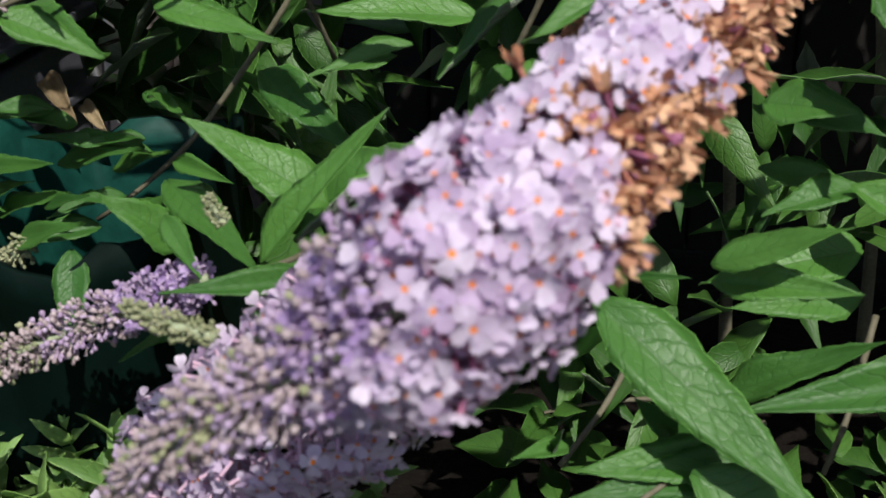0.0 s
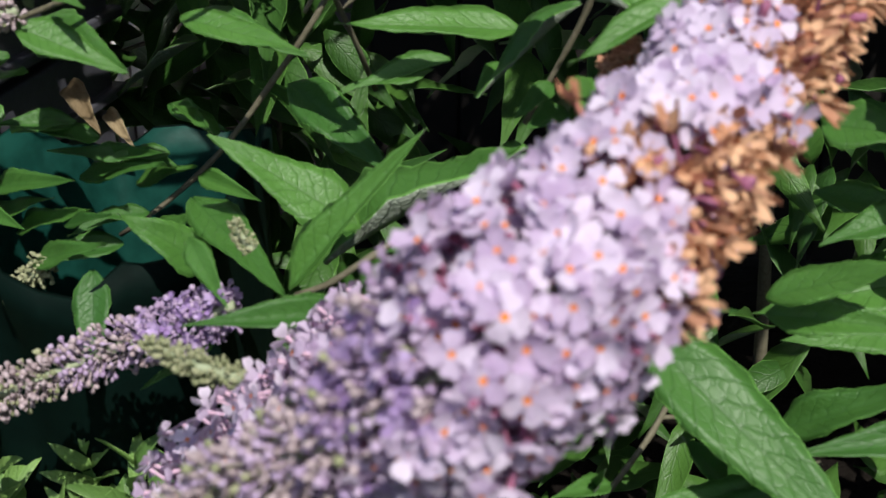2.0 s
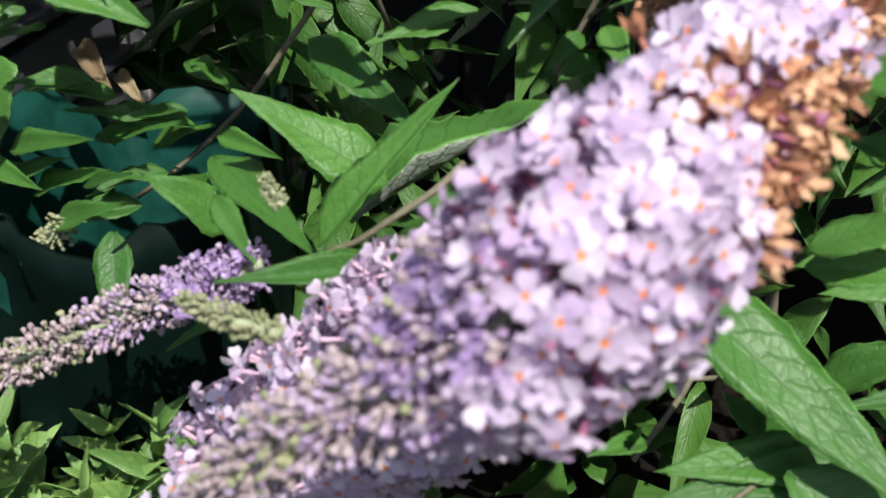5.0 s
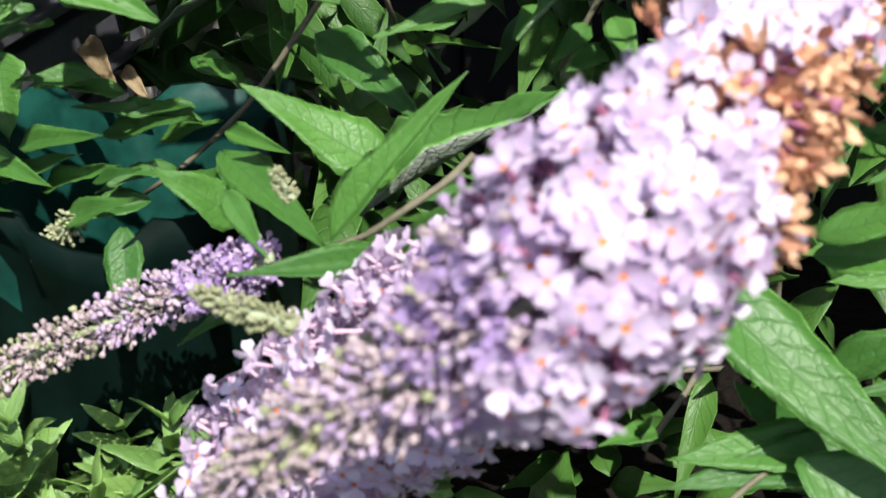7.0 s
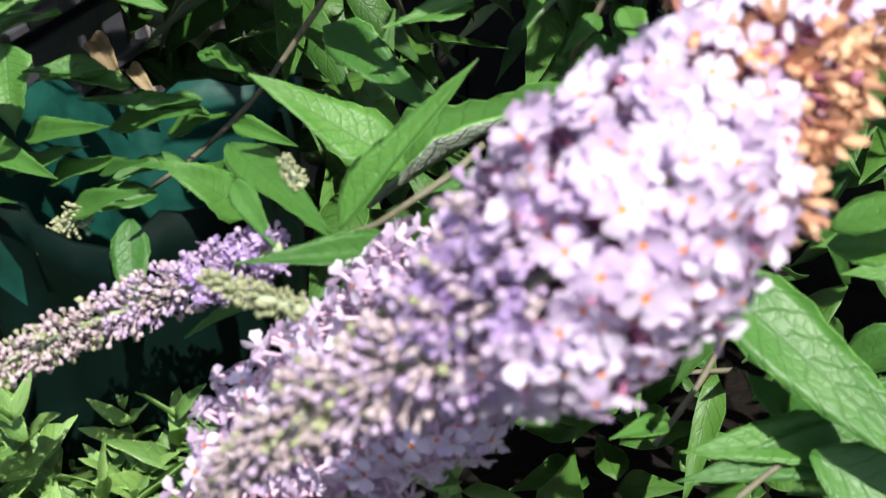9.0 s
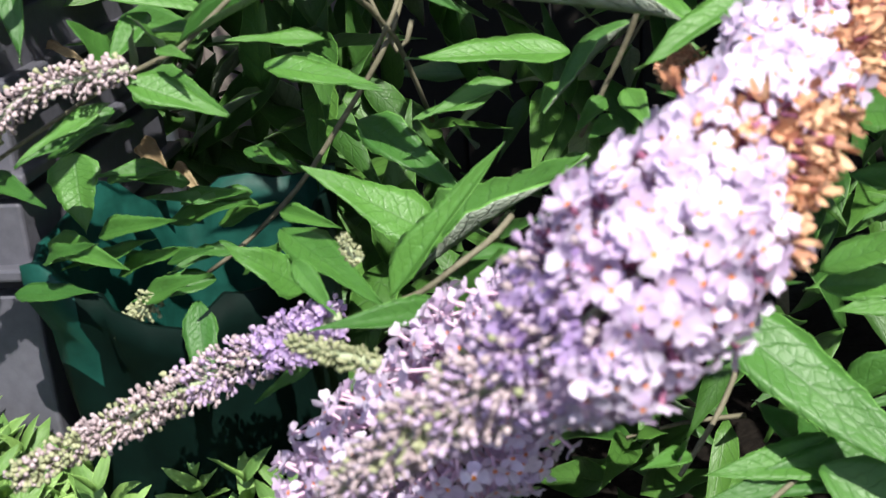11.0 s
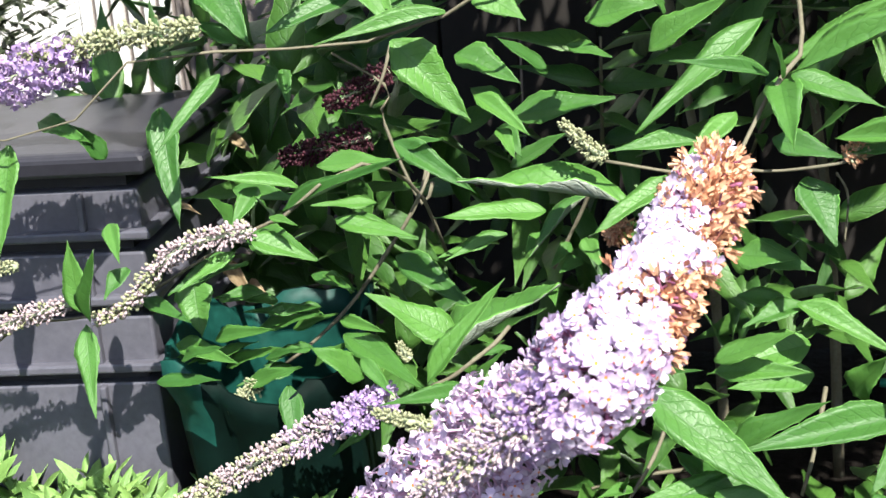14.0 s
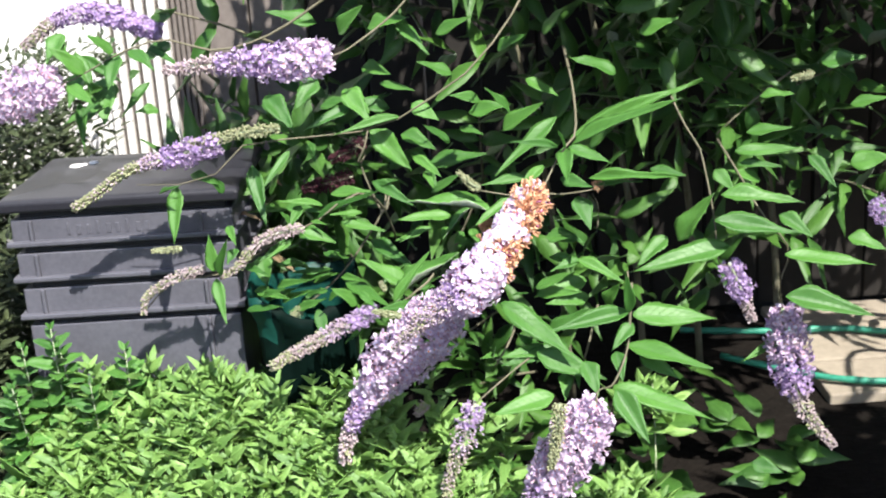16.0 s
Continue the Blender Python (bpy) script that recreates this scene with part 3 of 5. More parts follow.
# ---- the buddleia ----
for pts, r0, r1 in (
    ([(-0.400, 0.825, 0.434), (-0.356, 0.825, 0.476), (-0.302, 0.825, 0.478), (-0.279, 0.825, 0.487), (-0.196, 0.825, 0.533), (-0.175, 0.825, 0.540), (-0.129, 0.825, 0.571), (-0.100, 0.900, 0.536), (-0.086, 0.950, 0.474)], 0.0014, 0.0024), ([(-0.379, 0.800, 0.604), (-0.331, 0.800, 0.601), (-0.295, 0.800, 0.602), (-0.260, 0.800, 0.640), (-0.193, 0.820, 0.644), (-0.149, 0.850, 0.639), (-0.104, 0.850, 0.643), (-0.067, 0.850, 0.655), (-0.030, 0.850, 0.676), (0.001, 0.850, 0.694), (0.041, 0.850, 0.730), (0.097, 0.920, 0.797), (0.145, 1.000, 0.903)], 0.0009, 0.0030), ([(-0.087, 0.790, 0.440), (-0.075, 0.790, 0.445), (-0.064, 0.790, 0.453), (-0.054, 0.795, 0.459), (-0.047, 0.800, 0.463), (-0.039, 0.810, 0.469)], 0.0020, 0.0026), ([(-0.204, 0.910, 0.408), (-0.182, 0.910, 0.424), (-0.152, 0.910, 0.452), (-0.123, 0.910, 0.490), (-0.103, 0.910, 0.519), (-0.096, 0.920, 0.535), (-0.095, 0.950, 0.549)], 0.0022, 0.0026),
    ([(0.082, 0.800, 0.567), (0.092, 0.800, 0.564), (0.116, 0.830, 0.596), (0.126, 0.830, 0.611), (0.143, 0.860, 0.623), (0.148, 0.920, 0.665), (0.152, 1.050, 0.700)], 0.0022, 0.0034), ([(0.021, 0.800, 0.572), (0.069, 0.800, 0.562), (0.092, 0.800, 0.564), (0.118, 0.810, 0.559), (0.150, 0.800, 0.564), (0.172, 0.800, 0.569)], 0.0018, 0.0016), ([(0.194, 0.800, 0.461), (0.195, 0.790, 0.410), (0.194, 0.800, 0.373), (0.184, 0.830, 0.307), (0.180, 0.900, 0.184)], 0.0020, 0.0036), ([(0.156, 0.820, 0.554), (0.163, 0.820, 0.540), (0.162, 0.820, 0.512)], 0.0012, 0.0012),
    ([(0.279, 0.960, 0.640), (0.287, 0.930, 0.615), (0.297, 0.920, 0.595), (0.309, 0.920, 0.573), (0.322, 0.900, 0.489), (0.326, 0.900, 0.435), (0.336, 0.880, 0.433)], 0.0026, 0.0020), ([(0.030, 0.820, 0.340), (0.049, 0.840, 0.361), (0.063, 0.860, 0.383)], 0.0022, 0.0026), ([(0.143, 0.830, 0.338), (0.152, 0.840, 0.362), (0.168, 0.880, 0.391)], 0.0022, 0.0030), ([(-0.140, 0.800, 0.740), (-0.118, 0.810, 0.747), (-0.064, 0.840, 0.782), (-0.022, 0.860, 0.829)], 0.0018, 0.0030),
    ([(-0.473, 0.860, 0.715), (-0.438, 0.860, 0.729), (-0.394, 0.860, 0.750), (-0.339, 0.860, 0.763), (-0.281, 0.860, 0.747), (-0.213, 0.860, 0.762), (-0.129, 0.860, 0.810)], 0.0016, 0.0030), ([(0.406, 0.880, 0.371), (0.402, 0.880, 0.406), (0.412, 0.880, 0.451), (0.378, 0.880, 0.498), (0.366, 0.960, 0.535), (0.360, 1.050, 0.560)], 0.0016, 0.0030), ([(0.001, 0.700, 0.345), (0.020, 0.710, 0.357), (0.064, 0.760, 0.369), (0.110, 0.800, 0.379)], 0.0014, 0.0024), ([(0.132, 0.640, 0.365), (0.138, 0.660, 0.371), (0.160, 0.700, 0.359), (0.189, 0.780, 0.367), (0.195, 0.790, 0.407), (0.199, 0.800, 0.446)], 0.0016, 0.0030), ([(-0.157, 0.950, 0.622), (-0.119, 0.950, 0.595), (-0.125, 0.950, 0.575), (-0.102, 0.950, 0.512), (-0.093, 0.950, 0.527)], 0.0016, 0.0026),
):
    branch(pts, r0 * 0.56, r1 * 0.56)

leaf((-0.071, 0.835, 0.450), (-0.128, 0.826, 0.489), 0.027, 0)
leaf((-0.089, 0.790, 0.442), (-0.041, 0.800, 0.504), 0.0165, 0)
folded_leaf((-0.089, 0.850, 0.427), (-0.010, 0.840, 0.488), 0.032, 0)
leaf((-0.117, 0.909, 0.487), (-0.063, 0.870, 0.460), 0.023, 0)
leaf((-0.136, 0.840, 0.426), (-0.163, 0.820, 0.457), 0.022, 0)
leaf((-0.150, 0.864, 0.447), (-0.093, 0.800, 0.435), 0.022, 0)
leaf((-0.130, 0.800, 0.456), (-0.108, 0.774, 0.441), 0.011, 0)
leaf((-0.059, 0.770, 0.444), (-0.110, 0.735, 0.454), 0.014, 0)
leaf((-0.039, 0.840, 0.443), (-0.063, 0.820, 0.446), 0.009, 0)
leaf((-0.065, 0.800, 0.429), (-0.045, 0.780, 0.466), 0.011, 0)
leaf((-0.185, 0.835, 0.424), (-0.175, 0.799, 0.387), 0.017, 0)
leaf((-0.130, 0.820, 0.401), (-0.153, 0.796, 0.392), 0.009, 0)
leaf((-0.190, 0.880, 0.417), (-0.226, 0.859, 0.415), 0.015, 0)
leaf((-0.253, 0.880, 0.434), (-0.268, 0.860, 0.434), 0.012, 0)
leaf((-0.186, 0.880, 0.433), (-0.206, 0.859, 0.430), 0.010, 0)
leaf((-0.151, 0.873, 0.524), (-0.096, 0.860, 0.513), 0.019, 0)
leaf((-0.123, 0.880, 0.532), (-0.164, 0.860, 0.538), 0.012, 0)
leaf((-0.176, 0.830, 0.542), (-0.096, 0.800, 0.581), 0.013, 0)
leaf((-0.107, 0.859, 0.577), (-0.056, 0.830, 0.550), 0.018, 0)
leaf((-0.099, 0.860, 0.572), (-0.076, 0.840, 0.583), 0.010, 0)
leaf((-0.196, 0.815, 0.531), (-0.154, 0.815, 0.515), 0.018, 0)
leaf((-0.097, 0.878, 0.615), (-0.058, 0.858, 0.589), 0.021, 0)
leaf((-0.056, 0.880, 0.600), (-0.022, 0.852, 0.579), 0.015, 0)
leaf((-0.043, 0.910, 0.572), (-0.032, 0.884, 0.557), 0.012, 0)
leaf((-0.250, 0.849, 0.607), (-0.234, 0.800, 0.545), 0.022, 0)
leaf((-0.197, 0.800, 0.633), (-0.230, 0.767, 0.597), 0.012, 0)
leaf((-0.301, 0.804, 0.482), (-0.286, 0.760, 0.439), 0.017, 0)
leaf((-0.292, 0.790, 0.489), (-0.277, 0.770, 0.540), 0.018, 0)
leaf((-0.212, 0.840, 0.513), (-0.250, 0.814, 0.497), 0.016, 0)
leaf((-0.258, 0.896, 0.479), (-0.252, 0.875, 0.445), 0.030, 0)
leaf((-0.272, 0.830, 0.489), (-0.235, 0.806, 0.481), 0.012, 0)
leaf((-0.205, 0.820, 0.521), (-0.237, 0.794, 0.505), 0.012, 0)
leaf((-0.282, 0.820, 0.542), (-0.270, 0.793, 0.525), 0.012, 0)
leaf((-0.183, 0.830, 0.540), (-0.187, 0.810, 0.559), 0.009, 0)
leaf((-0.194, 0.830, 0.534), (-0.189, 0.810, 0.555), 0.007, 0)
leaf((-0.182, 0.820, 0.542), (-0.161, 0.800, 0.542), 0.007, 0)
leaf((-0.209, 0.840, 0.531), (-0.217, 0.820, 0.556), 0.020, 0)
leaf((-0.171, 0.860, 0.550), (-0.225, 0.840, 0.565), 0.012, 0)
leaf((-0.206, 0.880, 0.473), (-0.234, 0.860, 0.478), 0.013, 0)
folded_leaf((0.033, 0.800, 0.547), (-0.065, 0.810, 0.566), 0.027, 0)
leaf((0.060, 0.797, 0.560), (0.009, 0.770, 0.539), 0.017, 0)
folded_leaf((0.011, 0.850, 0.539), (-0.026, 0.830, 0.508), 0.012, 0)
leaf((-0.014, 0.885, 0.520), (-0.085, 0.860, 0.527), 0.022, 12)
leaf((-0.050, 0.890, 0.501), (-0.085, 0.868, 0.497), 0.014, 0)
leaf((0.082, 0.850, 0.570), (0.025, 0.830, 0.572), 0.018, 0)
leaf((0.100, 0.830, 0.590), (0.063, 0.801, 0.567), 0.015, 0)
leaf((0.010, 0.860, 0.508), (0.019, 0.836, 0.497), 0.013, 0)
leaf((0.007, 0.860, 0.495), (-0.007, 0.839, 0.493), 0.013, 0)
leaf((-0.014, 0.860, 0.481), (-0.010, 0.836, 0.472), 0.011, 0)
leaf((0.054, 0.800, 0.439), (0.075, 0.790, 0.445), 0.004, 0)
leaf((-0.168, 0.900, 0.478), (-0.144, 0.878, 0.473), 0.010, 0)
leaf((-0.172, 0.900, 0.454), (-0.199, 0.880, 0.458), 0.012, 0)
leaf((-0.148, 0.900, 0.465), (-0.161, 0.880, 0.484), 0.013, 0)
leaf((-0.254, 0.870, 0.428), (-0.206, 0.850, 0.450), 0.014, 0)
leaf((-0.267, 0.870, 0.442), (-0.220, 0.847, 0.436), 0.016, 0)
leaf((-0.176, 0.880, 0.419), (-0.143, 0.860, 0.445), 0.012, 0)
leaf((-0.216, 0.900, 0.440), (-0.170, 0.880, 0.458), 0.013, 0)
leaf((-0.151, 0.860, 0.388), (-0.171, 0.840, 0.389), 0.012, 0)
leaf((-0.237, 0.880, 0.469), (-0.198, 0.860, 0.480), 0.012, 0)
leaf((-0.209, 0.900, 0.450), (-0.168, 0.880, 0.462), 0.011, 0)
leaf((-0.252, 0.830, 0.446), (-0.218, 0.810, 0.463), 0.011, 0)
leaf((-0.213, 0.840, 0.423), (-0.175, 0.820, 0.444), 0.013, 0)
leaf((-0.202, 0.850, 0.437), (-0.173, 0.830, 0.452), 0.008, 0)
leaf((-0.274, 0.840, 0.427), (-0.225, 0.820, 0.436), 0.013, 0)
leaf((-0.237, 0.860, 0.448), (-0.192, 0.840, 0.462), 0.013, 0)
leaf((-0.235, 0.870, 0.424), (-0.191, 0.850, 0.446), 0.013, 0)
leaf((-0.197, 0.920, 0.431), (-0.163, 0.900, 0.450), 0.011, 0)
leaf((0.097, 0.780, 0.374), (0.034, 0.760, 0.377), 0.023, 0)
leaf((0.083, 0.800, 0.446), (0.128, 0.780, 0.472), 0.018, 0)
leaf((0.085, 0.810, 0.435), (0.138, 0.790, 0.442), 0.019, 0)
leaf((0.096, 0.820, 0.379), (0.151, 0.800, 0.419), 0.019, 0)
leaf((0.106, 0.860, 0.465), (0.147, 0.840, 0.466), 0.018, 0)
leaf((0.102, 0.840, 0.499), (0.133, 0.820, 0.503), 0.023, 0)
leaf((0.089, 0.850, 0.532), (0.099, 0.829, 0.529), 0.013, 0)
leaf((0.033, 0.800, 0.362), (0.011, 0.780, 0.368), 0.011, 0)
leaf((0.028, 0.800, 0.357), (0.029, 0.780, 0.382), 0.007, 0)
leaf((-0.113, 0.915, 0.483), (-0.070, 0.880, 0.468), 0.018, 0)
leaf((-0.202, 0.843, 0.525), (-0.154, 0.815, 0.516), 0.024, 0)
leaf((-0.149, 0.863, 0.525), (-0.095, 0.850, 0.517), 0.016, 0)
leaf((-0.039, 0.860, 0.513), (-0.078, 0.837, 0.505), 0.013, 0)
leaf((-0.018, 0.870, 0.510), (-0.028, 0.847, 0.503), 0.010, 0)
leaf((0.001, 0.870, 0.502), (-0.012, 0.847, 0.495), 0.010, 0)
leaf((-0.198, 0.885, 0.465), (-0.221, 0.865, 0.475), 0.013, 0)
leaf((-0.182, 0.900, 0.452), (-0.221, 0.880, 0.460), 0.011, 0)
leaf((-0.171, 0.905, 0.446), (-0.195, 0.885, 0.455), 0.010, 0)
leaf((-0.237, 0.875, 0.434), (-0.256, 0.855, 0.434), 0.010, 0)
leaf((-0.250, 0.850, 0.489), (-0.204, 0.830, 0.513), 0.016, 0)
leaf((-0.182, 0.930, 0.468), (-0.147, 0.908, 0.464), 0.011, 0)
leaf((-0.176, 0.880, 0.433), (-0.197, 0.860, 0.437), 0.010, 0)
leaf((-0.159, 0.900, 0.444), (-0.125, 0.879, 0.442), 0.011, 0)
leaf((-0.062, 0.920, 0.467), (-0.069, 0.900, 0.487), 0.010, 0)
leaf((-0.120, 0.930, 0.471), (-0.135, 0.910, 0.489), 0.010, 0)
leaf((-0.337, 0.820, 0.594), (-0.343, 0.790, 0.531), 0.023, 0)
leaf((-0.301, 0.800, 0.492), (-0.303, 0.800, 0.538), 0.019, 0)
leaf((-0.355, 0.800, 0.591), (-0.325, 0.780, 0.605), 0.009, 0)
leaf((-0.321, 0.830, 0.606), (-0.282, 0.807, 0.597), 0.015, 0)
leaf((-0.286, 0.840, 0.579), (-0.300, 0.820, 0.607), 0.016, 0)
leaf((-0.218, 0.880, 0.546), (-0.172, 0.859, 0.543), 0.018, 0)
leaf((-0.239, 0.900, 0.557), (-0.223, 0.880, 0.590), 0.014, 0)
leaf((-0.197, 0.860, 0.551), (-0.211, 0.833, 0.532), 0.015, 0)
leaf((-0.275, 0.820, 0.513), (-0.284, 0.796, 0.502), 0.016, 0)
leaf((-0.161, 0.880, 0.558), (-0.109, 0.860, 0.568), 0.019, 0)
leaf((-0.009, 0.940, 0.602), (-0.042, 0.920, 0.632), 0.019, 0)
leaf((-0.037, 0.940, 0.538), (0.004, 0.920, 0.566), 0.017, 0)
leaf((0.031, 0.930, 0.655), (-0.007, 0.910, 0.669), 0.019, 0)
leaf((0.068, 0.920, 0.640), (0.039, 0.900, 0.677), 0.018, 0)
leaf((-0.167, 0.900, 0.664), (-0.126, 0.880, 0.679), 0.021, 0)
leaf((0.078, 0.760, 0.379), (0.157, 0.729, 0.353), 0.034, 0)
leaf((0.131, 0.830, 0.611), (0.178, 0.804, 0.595), 0.019, 0)
leaf((0.118, 0.830, 0.612), (0.060, 0.810, 0.627), 0.013, 0)
leaf((0.126, 0.839, 0.608), (0.123, 0.780, 0.581), 0.023, 0)
leaf((0.126, 0.830, 0.609), (0.118, 0.810, 0.638), 0.006, 0)
leaf((0.119, 0.820, 0.576), (0.154, 0.797, 0.569), 0.019, 0)
leaf((0.123, 0.880, 0.639), (0.042, 0.850, 0.577), 0.023, 0)
leaf((0.137, 0.850, 0.609), (0.261, 0.810, 0.668), 0.023, 0)
leaf((0.150, 0.800, 0.579), (0.254, 0.754, 0.588), 0.016, 0)
leaf((0.154, 0.800, 0.570), (0.209, 0.780, 0.579), 0.010, 0)
leaf((0.139, 0.820, 0.552), (0.150, 0.787, 0.520), 0.028, 0)
leaf((0.108, 0.850, 0.501), (0.147, 0.826, 0.492), 0.023, 0)
leaf((0.137, 0.830, 0.470), (0.191, 0.801, 0.447), 0.019, 0)
leaf((0.143, 0.840, 0.466), (0.103, 0.818, 0.462), 0.018, 0)
leaf((0.150, 0.850, 0.435), (0.084, 0.828, 0.429), 0.028, 0)
leaf((0.153, 0.850, 0.414), (0.096, 0.830, 0.415), 0.023, 0)
leaf((0.199, 0.795, 0.407), (0.303, 0.800, 0.394), 0.036, 0)
leaf((0.193, 0.790, 0.412), (0.092, 0.766, 0.403), 0.026, 0)
leaf((0.194, 0.790, 0.412), (0.188, 0.770, 0.470), 0.017, 0)
leaf((0.198, 0.790, 0.397), (0.168, 0.762, 0.377), 0.020, 0)
leaf((0.189, 0.795, 0.368), (0.284, 0.740, 0.355), 0.030, 0)
leaf((0.208, 0.800, 0.353), (0.251, 0.770, 0.330), 0.025, 0)
leaf((0.176, 0.780, 0.366), (0.179, 0.749, 0.340), 0.020, 0)
leaf((0.170, 0.820, 0.413), (0.183, 0.800, 0.445), 0.022, 0)
leaf((-0.134, 0.870, 0.689), (-0.102, 0.837, 0.655), 0.026, 0)
leaf((-0.126, 0.870, 0.669), (-0.183, 0.843, 0.649), 0.018, 0)
leaf((-0.053, 0.866, 0.668), (-0.021, 0.850, 0.649), 0.024, 0)
leaf((-0.069, 0.850, 0.656), (-0.146, 0.826, 0.645), 0.015, 0)
leaf((-0.105, 0.866, 0.639), (-0.057, 0.858, 0.587), 0.032, 0)
leaf((0.085, 0.800, 0.358), (0.060, 0.780, 0.398), 0.022, 0)
leaf((0.114, 0.780, 0.376), (0.033, 0.756, 0.367), 0.024, 0)
leaf((-0.204, 0.880, 0.641), (-0.237, 0.860, 0.662), 0.018, 0)
leaf((-0.069, 0.920, 0.621), (-0.027, 0.894, 0.605), 0.026, 0)
leaf((-0.060, 0.920, 0.598), (-0.022, 0.890, 0.572), 0.017, 0)
leaf((-0.041, 0.950, 0.566), (-0.029, 0.924, 0.550), 0.015, 0)
leaf((0.005, 0.950, 0.619), (0.034, 0.928, 0.613), 0.015, 0)
leaf((-0.092, 0.930, 0.685), (-0.048, 0.907, 0.677), 0.013, 0)
leaf((-0.186, 0.920, 0.617), (-0.178, 0.892, 0.596), 0.012, 0)
leaf((0.111, 0.760, 0.351), (0.108, 0.730, 0.329), 0.020, 0)
leaf((0.125, 0.760, 0.360), (0.124, 0.732, 0.343), 0.011, 0)
leaf((0.387, 1.000, 0.578), (0.442, 0.980, 0.587), 0.022, 0)
leaf((0.367, 0.980, 0.558), (0.452, 0.960, 0.562), 0.022, 0)
leaf((0.371, 0.980, 0.540), (0.427, 0.960, 0.539), 0.016, 0)
leaf((0.410, 1.020, 0.622), (0.452, 1.000, 0.628), 0.019, 0)
leaf((0.498, 1.050, 0.658), (0.553, 1.030, 0.669), 0.034, 0)
leaf((0.525, 1.000, 0.607), (0.570, 0.980, 0.620), 0.022, 0)
leaf((0.521, 0.980, 0.532), (0.570, 0.960, 0.545), 0.033, 0)
leaf((0.471, 1.000, 0.542), (0.500, 0.965, 0.504), 0.021, 0)
leaf((0.401, 0.980, 0.516), (0.355, 0.960, 0.539), 0.022, 0)
leaf((0.265, 0.920, 0.464), (0.219, 0.890, 0.438), 0.025, 0)
leaf((0.247, 0.940, 0.551), (0.290, 0.918, 0.546), 0.018, 0)
leaf((0.336, 0.960, 0.540), (0.355, 0.931, 0.516), 0.022, 0)
leaf((0.417, 0.940, 0.479), (0.453, 0.910, 0.455), 0.026, 0)
leaf((0.501, 0.920, 0.449), (0.544, 0.896, 0.438), 0.029, 0)
leaf((0.211, 0.980, 0.671), (0.151, 0.960, 0.703), 0.029, 0)
leaf((0.245, 1.000, 0.718), (0.292, 0.980, 0.739), 0.029, 0)
leaf((0.120, 1.000, 0.725), (0.148, 0.980, 0.762), 0.025, 0)
leaf((0.059, 0.980, 0.710), (0.095, 0.960, 0.732), 0.021, 0)
leaf((0.325, 0.880, 0.527), (0.424, 0.857, 0.520), 0.029, 0)
leaf((0.315, 0.870, 0.497), (0.415, 0.845, 0.485), 0.031, 0)
leaf((0.336, 0.880, 0.460), (0.206, 0.853, 0.443), 0.035, 0)
leaf((0.402, 0.860, 0.450), (0.507, 0.835, 0.439), 0.029, 0)
leaf((0.401, 0.850, 0.398), (0.505, 0.822, 0.377), 0.036, 0)
leaf((0.275, 0.900, 0.465), (0.315, 0.880, 0.531), 0.032, 0)
leaf((0.144, 0.920, 0.602), (0.304, 0.900, 0.676), 0.026, 0)
leaf((0.095, 0.740, 0.331), (0.018, 0.716, 0.322), 0.030, 0)
leaf((0.167, 0.749, 0.334), (0.277, 0.700, 0.307), 0.033, 0)
leaf((0.166, 0.720, 0.343), (0.198, 0.678, 0.292), 0.032, 0)
leaf((0.130, 0.720, 0.381), (0.142, 0.688, 0.351), 0.026, 0)
leaf((0.402, 1.000, 0.089), (0.441, 0.978, 0.084), 0.028, 0)
leaf((0.427, 0.910, 0.324), (0.353, 0.880, 0.300), 0.018, 0)
leaf((-0.083, 0.950, 0.650), (-0.141, 0.930, 0.668), 0.025, 0)
leaf((-0.117, 1.000, 0.696), (-0.080, 0.978, 0.689), 0.025, 0)
leaf((-0.137, 0.930, 0.679), (-0.106, 0.901, 0.654), 0.028, 0)
leaf((0.019, 0.980, 0.631), (0.070, 0.960, 0.646), 0.025, 0)
leaf((-0.037, 1.000, 0.562), (0.038, 0.980, 0.577), 0.030, 0)
leaf((0.096, 1.000, 0.668), (0.137, 0.972, 0.647), 0.022, 0)
leaf((0.060, 0.950, 0.612), (0.111, 0.930, 0.649), 0.025, 0)
leaf((-0.236, 0.930, 0.678), (-0.201, 0.896, 0.639), 0.031, 0)
leaf((-0.173, 0.950, 0.692), (-0.201, 0.919, 0.663), 0.028, 0)
leaf((-0.363, 1.000, 0.743), (-0.396, 0.973, 0.724), 0.032, 0)
leaf((-0.456, 1.000, 0.702), (-0.450, 0.960, 0.649), 0.044, 0)
leaf((-0.477, 1.000, 0.710), (-0.496, 0.966, 0.673), 0.033, 0)
leaf((-0.214, 1.000, 0.767), (-0.192, 0.980, 0.789), 0.043, 0)
leaf((-0.438, 0.860, 0.729), (-0.470, 0.840, 0.767), 0.023, 0)
leaf((-0.401, 0.860, 0.751), (-0.425, 0.840, 0.778), 0.020, 0)
leaf((-0.460, 0.860, 0.717), (-0.425, 0.832, 0.696), 0.020, 0)
leaf((-0.474, 0.880, 0.769), (-0.453, 0.851, 0.744), 0.023, 0)
leaf((-0.463, 0.880, 0.775), (-0.479, 0.849, 0.746), 0.027, 0)
leaf((-0.381, 0.860, 0.753), (-0.349, 0.833, 0.735), 0.020, 0)
leaf((-0.400, 0.870, 0.749), (-0.407, 0.836, 0.711), 0.026, 0)
leaf((-0.162, 0.900, 0.768), (-0.219, 0.880, 0.787), 0.027, 0)
leaf((-0.136, 0.900, 0.753), (-0.105, 0.880, 0.788), 0.027, 0)
